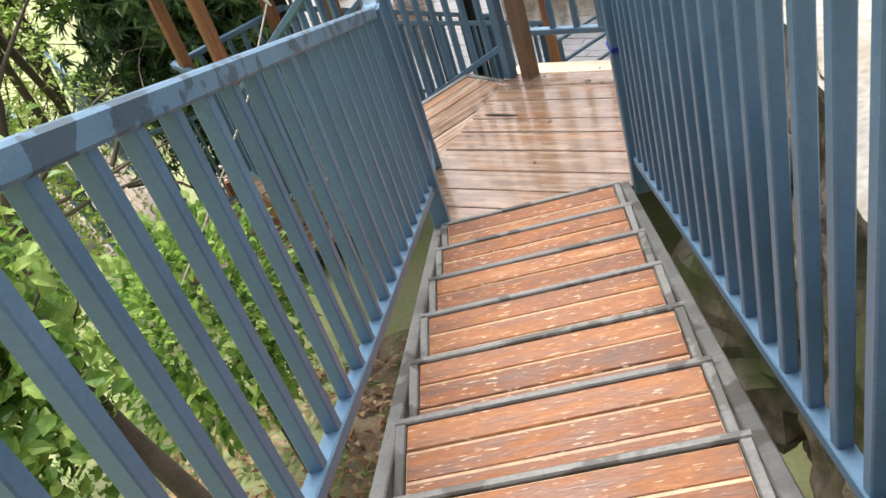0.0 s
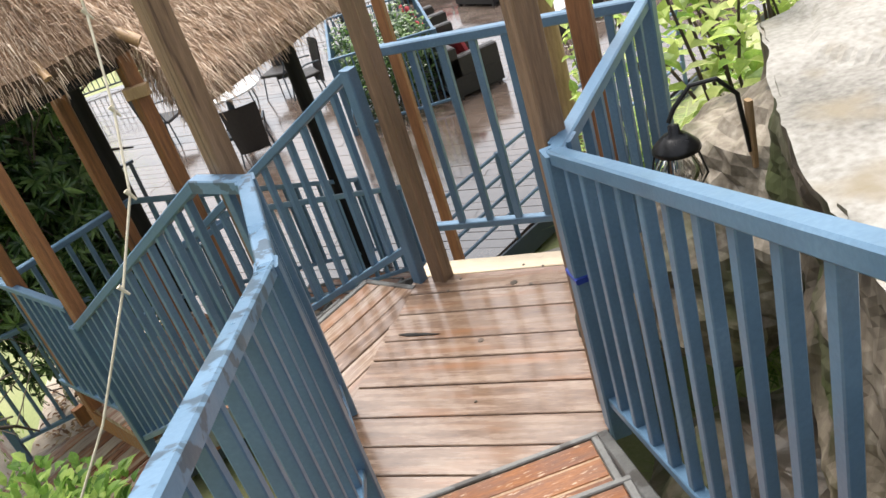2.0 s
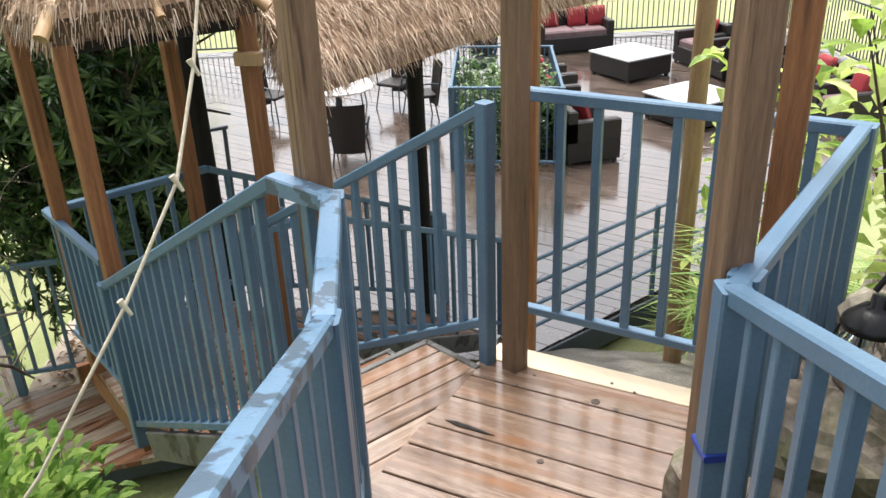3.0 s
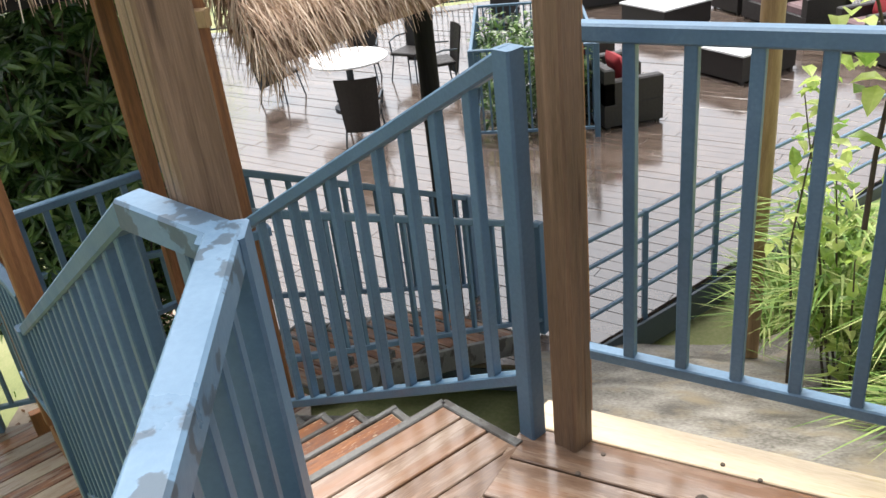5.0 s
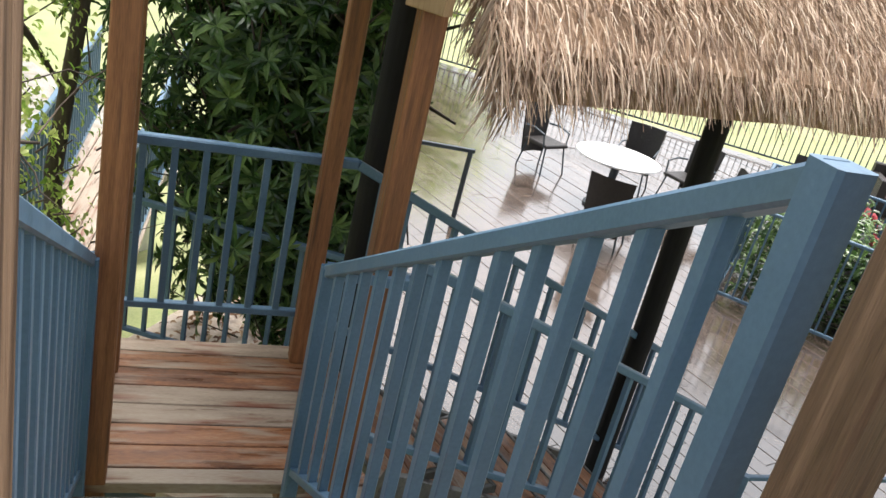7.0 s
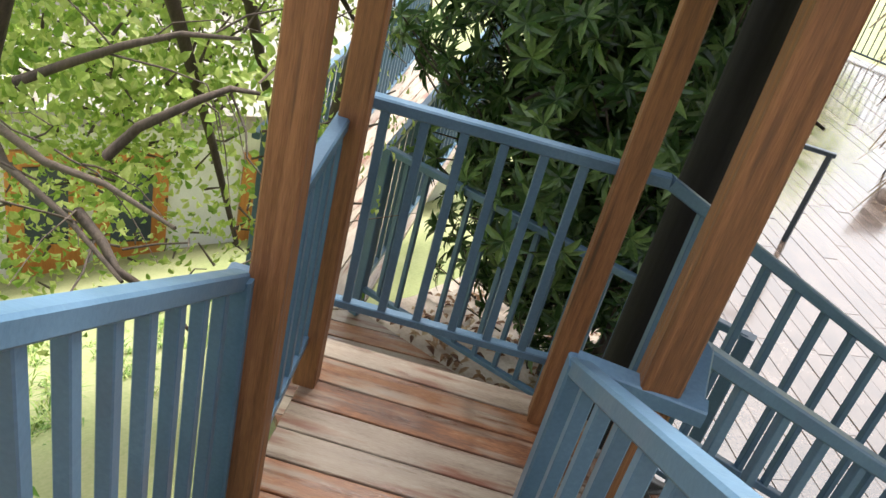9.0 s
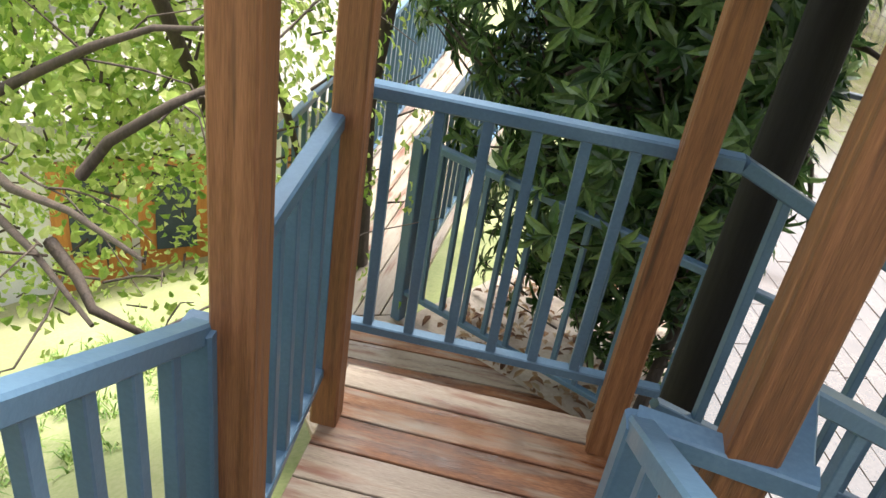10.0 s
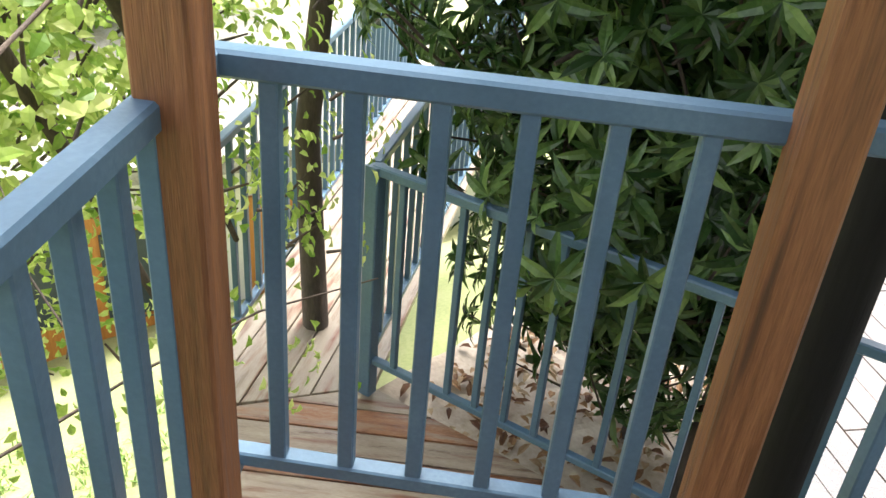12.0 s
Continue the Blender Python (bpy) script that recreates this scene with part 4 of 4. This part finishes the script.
def clear_of_stair(p):
    """Keeps leaves out of the walk and off the lower landing."""
    s, n = p.x * U2.x + p.y * U2.y, p.x * A2.x + p.y * A2.y
    if s < 6.5 and n > 1.85:
        return False
    s3, n3 = p.x * U3.x + p.y * U3.y, p.x * A3.x + p.y * A3.y
    if p.y > 7.4 and p.x > -1.05 - 0.33 * (p.y - 7.7):
        return False
    return not (n3 > -5.2 and p.z < 1.5)


tree("dense tree with dark glossy whorled leaves beside the landing", [(-2.15, 9.0, -2.8), (-2.1, 9.05, -2.0), (-2.2, 9.0, -1.2), (-2.15, 9.1, -0.4)], (-2.45, 9.2, -0.1), (1.9, 1.6, 2.1), 1700, 11, 0.15, LEAF_DARK, True, 0.2, 0.06, 12, clear_of_stair)
tree("slender dark-leaved tree rising through the garden", [(-1.75, 8.75, -2.8), (-1.7, 8.8, -1.6), (-1.6, 8.9, -0.6)], (-2.25, 9.0, -1.3), (1.35, 0.85, 1.45), 950, 10, 0.14, LEAF_DARK, True, 0.2, 0.045, 6, clear_of_stair)
tree("tree with a thin trunk through the low walkway", [(-3.7, 8.15, DK - 0.2), (-3.72, 8.1, -1.2), (-3.6, 8.2, 0.2), (-3.7, 8.1, 1.0)], (-3.7, 8.3, 0.9), (1.1, 1.1, 1.2), 240, 9, 0.15, LEAF_LIGHT, True, 0.2, 0.075, 8, clear_of_stair)
tree("light green tree with bare crooked branches beside the landing", [(-3.6, 5.6, -2.9), (-3.5, 5.7, -1.6), (-3.25, 5.75, -0.5), (-2.9, 5.8, 0.3), (-2.75, 5.9, 1.0)], (-3.9, 6.6, -0.3), (1.7, 2.0, 2.5), 1700, 8, 0.055, LEAF_YELLOW, False, 0.25, 0.085, 10, clear_of_stair)
tree("leafy green tree below the upper flight", [(-0.95, 2.35, -1.9), (-1.1, 2.5, -1.0), (-1.35, 2.6, -0.2), (-1.5, 2.7, 0.3)], (-1.75, 2.5, 0.45), (0.75, 1.0, 1.1), 420, 8, 0.085, LEAF_LIGHT, False, 0.3, 0.07, 8)
tree("distant green tree beyond the lawn", [(-14, 11, -6.6), (-14, 11, -2)], (-14, 11, -1.0), (3.5, 6.0, 4.4), 1200, 8, 0.28, LEAF_YELLOW, False, 0.4, 0.2)
tree("distant green tree beyond the fence", [(-9, 27, -6.6), (-9, 27, 0)], (-9, 27, 1.0), (4.5, 3.2, 3.5), 800, 8, 0.32, LEAF_YELLOW, False, 0.4, 0.2)

ob = thing("bare_branch", "grey crooked bare branches reaching towards the stair", "branch", (-2.75, 5.9, -0.6), group="trees")
for s, e in (((-3.2, 5.7, -0.6), (-1.75, 5.72, -0.30)), ((-3.1, 5.75, -0.7), (-1.85, 5.62, -0.52)), ((-3.0, 5.8, -0.4), (-2.2, 6.2, 0.05)), ((-2.4, 5.85, -0.42), (-2.0, 6.15, -0.05)),
             ((-2.3, 5.7, -0.55), (-1.9, 5.9, -0.85)), ((-2.9, 5.75, 0.3), (-2.3, 6.1, 0.9))):
    g = Geo()
    branchy(g, s, [e], 0.021)
    part("limb", g, BARK, ob, smooth=True)
    for k in range(4):
        g = Geo()
        a = Vector(s).lerp(Vector(e), rnd.uniform(0.35, 1.0)) + Vector((0, 0, 0.04))
        branchy(g, a, [a + Vector((rnd.uniform(-0.1, 0.45), rnd.gauss(0, 0.25), rnd.uniform(-0.3, 0.4)))], 0.0045)
        part("twig", g, BARK, ob, smooth=True)


def tuft(g, x, y, z, n, length, spread, width=0.008):
    for k in range(n):
        t = rnd.uniform(0, 6.2832)
        d = Vector((math.cos(t) * spread, math.sin(t) * spread, 1)).normalized()
        k2 = length * rnd.uniform(0.5, 1.1)
        s = d.cross(Vector((0, 0, 1))).normalized() * width
        p = Vector((x + rnd.gauss(0, 0.04), y + rnd.gauss(0, 0.04), z))
        m = p + d * k2 * 0.55
        q = p + d * k2 + Vector((math.cos(t), math.sin(t), -1.1)) * k2 * 0.35
        g.add([p - s, p + s, m + s, m - s, q], [(0, 1, 2, 3), (3, 2, 4)])


g = Geo()
for k in range(150):
    y = rnd.uniform(4.3, 9.0)
    x = rnd.uniform(2.0, 3.6) + 0.9 * ramp(y, 5, 5.6)
    tuft(g, x, y, relief(x, y) - 0.02, 45, rnd.uniform(0.3, 0.75), rnd.uniform(0.4, 0.9))
for k in range(26):
    tuft(g, rnd.uniform(2.65, 3.2), rnd.uniform(5.6, 7.4), -1.2 - rnd.uniform(0, 0.5), 60, rnd.uniform(0.5, 0.8), 0.8)
for k in range(40):
    x, y = rnd.uniform(2.0, 3.2), rnd.uniform(3.7, 4.6)
    tuft(g, x, y, relief(max(x, 2.3), y) - 0.1, 30, rnd.uniform(0.2, 0.5), 0.7)
for k in range(30):
    f = rnd.random()
    tuft(g, 1.9 + 1.2 * f + rnd.gauss(0, 0.03), 1.8 + 0.5 * f + rnd.gauss(0, 0.04), 1.12, 16, 0.09, 0.9, 0.004)
whole("tall_grass", g, BLADE, "arching tufts of pale green grass on the bank", "grass", "stuff")

ob = thing("shrub", "thin shrub with large light green leaves on the bank", "shrub", (2.3, 4.6, 0.0))
g, lv = Geo(), Geo()
for k in range(30):
    s = (rnd.uniform(2.1, 3.6), rnd.uniform(4.0, 5.6), -0.1)
    e = Vector(s) + Vector((rnd.gauss(-0.2, 0.25), rnd.gauss(-0.2, 0.3), rnd.uniform(0.9, 1.7)))
    (m, q), = branchy(g, s, [e], 0.012)
    for n in range(26):
        f = rnd.uniform(0.25, 1.0)
        p = Vector(s).lerp(e, f) + Vector((rnd.gauss(0, 0.06), rnd.gauss(0, 0.06), rnd.gauss(0, 0.05)))
        leaf(lv, p, Vector((rnd.gauss(0, 1), rnd.gauss(0, 1), rnd.gauss(0.2, 0.4))), Vector((0, 0, 1)), rnd.uniform(0.08, 0.16), rnd.uniform(0.05, 0.1))
part("stem", g, BARK, ob)
part("foliage", lv, LEAF_YELLOW, ob)
ob = thing("shrub", "yellow-green leafy shrub at the deck edge", "shrub", (2.72, 6.6, -1.9))
g, lv = Geo(), Geo()
for k in range(9):
    s = (2.72 + rnd.gauss(0, 0.08), 6.6 + rnd.gauss(0, 0.15), -1.9)
    e = Vector(s) + Vector((rnd.gauss(-0.1, 0.2), rnd.gauss(0, 0.2), rnd.uniform(1.0, 2.1)))
    branchy(g, s, [e], 0.01)
    for n in range(34):
        p = Vector(s).lerp(e, rnd.uniform(0.3, 1.0)) + Vector((rnd.gauss(0, 0.06), rnd.gauss(0, 0.06), rnd.gauss(0, 0.05)))
        leaf(lv, p, Vector((rnd.gauss(0, 1), rnd.gauss(0, 1), rnd.gauss(0.3, 0.4))), Vector((0, 0, 1)), rnd.uniform(0.08, 0.15), rnd.uniform(0.045, 0.075))
part("stem", g, BARK, ob)
part("foliage", lv, LEAF_YELLOW, ob)
ob = thing("shrub", "dark shrub planted inside the railed opening", "shrub", (2.0, 14.1, DK))
lv = Geo()
for k in range(2200):
    leaf(lv, Vector((rnd.uniform(1.3, 2.7), rnd.uniform(13.1, 15.2), DK + rnd.uniform(0.05, 1.15))), Vector((rnd.gauss(0, 1), rnd.gauss(0, 1), rnd.gauss(0.3, 0.6))), Vector((0, 0, 1)), rnd.uniform(0.1, 0.2), 0.06)
part("foliage", lv, LEAF_DARK, ob)

g = Geo()
for k in range(5200):
    if k % 6:
        x, y = rnd.uniform(-3.0, 0.6), rnd.uniform(0.5, 5.6)
    else:
        x, y = rnd.uniform(-3.2, -1.5), rnd.uniform(8.3, 10.9)
    p = Vector((x, y, (relief(x, y) + 0.06 if k % 6 else -2.6) + rnd.uniform(0.0, 0.03)))
    leaf(g, p, Vector((rnd.gauss(0, 1), rnd.gauss(0, 1), rnd.gauss(0, 0.25))), Vector((0, 0, 1)), rnd.uniform(0.05, 0.11), rnd.uniform(0.025, 0.05))
whole("leaf_litter", g, LITTER, "fallen dry brown leaves below the stair", "leaves", "stuff")
g = Geo()
for k in range(900):
    x, y = rnd.uniform(-6.5, -0.2), rnd.uniform(0.0, 9.5)
    if y > 5.8 and x > -4.0:
        continue
    tuft(g, x, y, relief(x, y) - 0.02, 16, rnd.uniform(0.08, 0.25), 0.6, 0.006)
whole("lawn_blades", g, BLADE, "short bright grass tufts of the lawn", "grass", "stuff")


ob = thing("shrub", "green leafy bush growing below the outer railing", "shrub", (-1.5, 4.3, -1.6))
lv = Geo()
for k in range(2600):
    d = Vector((rnd.gauss(0, 1), rnd.gauss(0, 1), rnd.gauss(0, 1))).normalized()
    p = Vector((-1.6, 4.3, -0.95)) + Vector((d.x * 0.65, d.y * 0.9, d.z * 0.75)) * rnd.uniform(0.5, 1.0)
    leaf(lv, p, d + Vector((rnd.gauss(0, 0.5), rnd.gauss(0, 0.5), rnd.gauss(0.2, 0.4))), Vector((0, 0, 1)), rnd.uniform(0.06, 0.12), rnd.uniform(0.035, 0.06))
part("foliage", lv, LEAF_LIGHT, ob)
part("stem", Geo().tube([(-1.5, 4.3, -2.6), (-1.52, 4.28, -1.8), (-1.55, 4.25, -1.1)], [0.03, 0.022, 0.01], 7), BARK, ob)


# ---- furniture on the deck ----
def rounded(x, y, z, c=0.02):
    """A box of that size round the origin's top, with chamfered edges."""
    return Geo().prism([(-x / 2, -y / 2), (x / 2, -y / 2), (x / 2, y / 2), (-x / 2, y / 2)], 0, z, c)


def moved(g, dx, dy, dz):
    g.v = [(x + dx, y + dy, z + dz) for x, y, z in g.v]
    return g


def armchair(width, label):
    ob = thing("armchair" if width < 1.2 else "sofa", label, "armchair" if width < 1.2 else "sofa", group="wicker seats")
    part("base", moved(rounded(width, 0.8, 0.30), 0, 0, 0.04), WICKER, ob)
    for sx in (-1, 1):
        part("armrest", moved(rounded(0.14, 0.8, 0.30), sx * (width / 2 - 0.07), 0, 0.33), WICKER, ob)
    part("backrest", moved(rounded(width, 0.14, 0.46), 0, 0.33, 0.33), WICKER, ob)
    n = 1 if width < 1.2 else 2
    for k in range(n):
        w = (width - 0.3) / n
        part("seat_cushion", moved(rounded(w - 0.01, 0.62, 0.13, 0.035), (k - (n - 1) / 2) * w, -0.06, 0.34), MAUVE, ob, "mauve seat cushion")
    for sx in (-1, 1):
        for sy in (-1, 1):
            part("foot", moved(rounded(0.05, 0.05, 0.05, 0.004), sx * (width / 2 - 0.05), sy * 0.34, 0), WICKER, ob)
    return ob


def cushion(x, y, z, yaw):
    g = Geo()
    n = 10
    for s in (1, -1):
        g.add([((i / n - 0.5) * 0.42, s * 0.085 * (1 - (2 * i / n - 1) ** 4) ** 0.5 * (1 - (2 * j / n - 1) ** 4) ** 0.5, (j / n - 0.5) * 0.42) for j in range(n + 1) for i in range(n + 1)],
              [tuple((j * (n + 1) + i, j * (n + 1) + i + 1, (j + 1) * (n + 1) + i + 1, (j + 1) * (n + 1) + i)[::s]) for j in range(n) for i in range(n)])
    ob = whole("cushion", g, RED, "red square scatter cushion propped on a wicker seat", "cushion", group="red cushions", smooth=True)
    ob.matrix_basis = pose(x, y, z + 0.2, -18, 0, yaw)
    return ob


def seat(model, x, y, yaw, pads=1):
    copy_thing(model, pose(x, y, DK, 0, 0, yaw))
    for k in range(pads):
        v = Matrix.Rotation(radians(yaw), 2) @ Vector(((k - (pads - 1) / 2) * 0.5, 0.14))
        cushion(x + v.x, y + v.y, DK + 0.47, yaw)


chair1 = armchair(0.8, "black wicker armchair with a mauve seat on the deck")
chair1.matrix_basis = pose(3.05, 13.3, DK, 0, 0, 100)
cushion(3.0, 13.3, DK + 0.47, 100)
for x, y, yaw in ((2.95, 14.5, 95), (3.0, 15.9, 95), (6.55, 18.3, -75), (6.75, 17.3, -78), (6.95, 16.3, -80), (7.25, 14.9, -80), (7.35, 13.9, -82)):
    seat(chair1, x, y, yaw)
sofa = armchair(1.7, "black wicker two-seat sofa with mauve seat on the deck")
sofa.matrix_basis = pose(4.25, 20.1, DK, 0, 0, 8)
for k in (-0.45, 0.15, 0.6):
    cushion(4.25 + k, 20.25, DK + 0.47, 8)


def low_table(x, y, yaw, w, d):
    ob = thing("coffee_table", "low black wicker table with a shiny white top", "table", group="coffee tables")
    part("body", moved(rounded(w - 0.06, d - 0.06, 0.36), 0, 0, 0.04), WICKER, ob)
    part("top", moved(rounded(w, d, 0.03, 0.006), 0, 0, 0.405), WHITE, ob, "white glossy top")
    for sx in (-1, 1):
        for sy in (-1, 1):
            part("foot", moved(rounded(0.06, 0.06, 0.05, 0.004), sx * (w / 2 - 0.08), sy * (d / 2 - 0.08), 0), WICKER, ob)
    ob.matrix_basis = pose(x, y, DK, 0, 0, yaw)


low_table(4.95, 17.75, 27, 1.15, 1.15)
low_table(5.15, 14.7, 27, 1.15, 1.15)


def dining_chair():
    ob = thing("dining_chair", "black woven dining chair with slim splayed legs on the deck", "chair", group="dining chairs")

    def back(u, v):
        return ((u - 0.5) * (0.46 + 0.1 * v), 0.22 + 0.10 * v + 0.05 * (1 - (2 * u - 1) ** 2), 0.20 + 0.74 * v)
    g = sheet(8, 8, back)
    g2 = sheet(8, 8, lambda u, v: (back(u, v)[0], back(u, v)[1] + 0.025, back(u, v)[2]))
    g.add(g2.v, [f[::-1] for f in g2.f])
    part("backrest", g, WICKER, ob)
    part("seat", moved(rounded(0.48, 0.46, 0.05, 0.012), 0, 0, 0.41), WICKER, ob)
    for sx in (-1, 1):
        for sy in (-1, 1):
            part("leg", Geo().tube([(sx * 0.2, sy * 0.19, 0.42), (sx * 0.25, sy * 0.26, 0.0)], 0.013, 8), DARKSTEEL, ob)
        part("armrest", Geo().tube([(sx * 0.24, -0.18, 0.42), (sx * 0.28, -0.16, 0.62), (sx * 0.28, 0.05, 0.66), (sx * 0.27, 0.26, 0.64)], 0.014, 8), DARKSTEEL, ob)
    return ob


dc = dining_chair()
dc.matrix_basis = pose(-0.36, 13.6, DK, 0, 0, 176)
for x, y, yaw in ((-1.75, 15.9, 60), (0.75, 15.5, -80), (-0.45, 16.4, -5), (0.35, 16.3, -35), (2.0, 17.6, -20)):
    copy_thing(dc, pose(x, y, DK, 0, 0, yaw))
ob = thing("round_table", "round table with a white top and dark pedestal on the deck", "table", (-0.58, 15.1, DK))
part("tabletop", Geo().lathe((-0.58, 15.1, DK + 0.72), [(0, 0), (0.58, 0), (0.6, 0.012), (0.6, 0.028), (0.59, 0.036), (0, 0.036)], 40), WHITE, ob, "white glossy round top")
part("pedestal", Geo().lathe((-0.58, 15.1, DK), [(0, 0), (0.3, 0), (0.3, 0.03), (0.06, 0.06), (0.05, 0.72), (0, 0.72)], 24), DARKSTEEL, ob)


# ---- lantern on the rock ----
ob = thing("lantern", "black metal lantern with clear glass on a curved bracket", "lantern", (1.66, 3.28, 0.91))
LX, LY, LZ = 1.47, 3.32, 0.80
part("bracket", Geo().tube([(1.70, 3.27, 0.72), (1.68, 3.28, 0.93), (1.62, 3.29, 1.0), (1.54, 3.31, 1.0), (1.48, 3.32, 0.94), (1.455, 3.32, 0.90)], 0.008, 8), LAMP_BLACK, ob)
part("cap", Geo().lathe((LX, LY, LZ), [(0, 0.09), (0.018, 0.085), (0.02, 0.06), (0.04, 0.05), (0.075, 0.015), (0.08, 0.0), (0.05, 0.0), (0, 0.01)], 24), LAMP_BLACK, ob, smooth=True)
part("glass", Geo().lathe((LX, LY, LZ), [(0.045, 0.0), (0.075, -0.05), (0.08, -0.09), (0.06, -0.14), (0.0, -0.15)], 24), GLASS, ob, "clear glass bowl", True)
for k in range(4):
    t = 0.7 + 1.5708 * k
    part("cage_bar", Geo().tube([(LX + 0.07 * math.cos(t), LY + 0.07 * math.sin(t), LZ + 0.005), (LX + 0.095 * math.cos(t), LY + 0.095 * math.sin(t), LZ - 0.08), (LX + 0.05 * math.cos(t), LY + 0.05 * math.sin(t), LZ - 0.16)], 0.004, 6), LAMP_BLACK, ob)
part("plug_plate", Geo().beam((1.71, 3.27, 0.66), (1.71, 3.27, 0.9), 0.03, 0.02, up=(1, 0, 0)), BAMBOO, ob)

# ---- white house behind the trees ----
hd = Vector((-0.93, 0.36, 0))
hs = Vector((0.36, 0.93, 0))
hc = Vector((-9.2, 8.2, -6.4))
house = thing("house", "white rendered house with orange varnished doors beyond the lawn", "house", tuple(hc))
q = [hc - hs * 5, hc + hs * 6, hc + hs * 6 + hd * 5, hc - hs * 5 + hd * 5]
part("wall", Geo().prism([(p.x, p.y) for p in q][::-1], -6.8, -3.6), LIMEWASH, house)
part("roof", Geo().prism([(p.x, p.y) for p in [q[0] - hd * 0.6 - hs * 0.4, q[1] - hd * 0.6 + hs * 0.4, q[2] + hs * 0.4, q[3] - hs * 0.4]][::-1], -3.6, -3.4), CONCRETE, house)
for k in (-1.6, 0.35, 1.35, 3.2):
    c = hc + hs * k - hd * 0.03
    d = part("door", Geo().beam((c.x, c.y, -6.3), (c.x, c.y, -4.2), 0.9, 0.06, up=tuple(hd)), ORANGE, house, "orange varnished timber door")
    part("pane", Geo().beam((c.x - hd.x * 0.05, c.y - hd.y * 0.05, -5.5), (c.x - hd.x * 0.05, c.y - hd.y * 0.05, -4.4), 0.5, 0.02, up=tuple(hd)), DARKSTEEL, d)
part("step", Geo().prism([(p.x, p.y) for p in [q[0] - hd * 1.6, q[1] - hd * 1.6, q[1], q[0]]][::-1], -6.9, -6.3, 0.02), CONCRETE, house)

# ---- small things on the stair ----
ob = thing("rope", "pale frayed rope hanging across the stair railing", "rope", (-0.05, 2.9, 1.4))
pts = [(0.03, 3.25, 2.3), (0.0, 3.15, 1.8), (-0.02, 3.02, 1.6), (-0.05, 2.9, 1.44), (-0.14, 2.8, 1.27), (-0.3, 2.7, 1.02), (-0.55, 2.6, 0.72), (-0.75, 2.5, 0.5)]
part("strand", Geo().tube(pts, 0.0032, 7), ROPE, ob)
for p in pts[1:5]:
    part("knot", Geo().tube([(p[0] - 0.006, p[1], p[2] + 0.012), (p[0] + 0.008, p[1], p[2] - 0.016)], [0.006, 0.003], 7), ROPE, ob)
g = Geo()
g.beam((1.002, 3.058, 0.64), (1.002, 3.142, 0.64), 0.08, 0.02)
whole("tape_band", g, TAPE, "dark blue tape band wound on the railing post", "tape")
ob = thing("railing", "blue steel top linking the flight railing to the post", "railing", (-0.45, 6.1, -0.05))
part("top_rail", Geo().beam((-0.59, 6.005, -0.052), (-0.325, 6.133, -0.052), 0.055, 0.045), BLUE, ob)
part("return_rail", Geo().beam((-0.352, 6.115, -0.055), (-0.45, 6.345, -0.057), 0.05, 0.045), BLUE, ob)

# deck boards last
lay(deck, deck_boards(dpoly, DU, 4, 24, 0.16, 1.6, DK, (0.5, 9.0)), DK, DU, DECK)
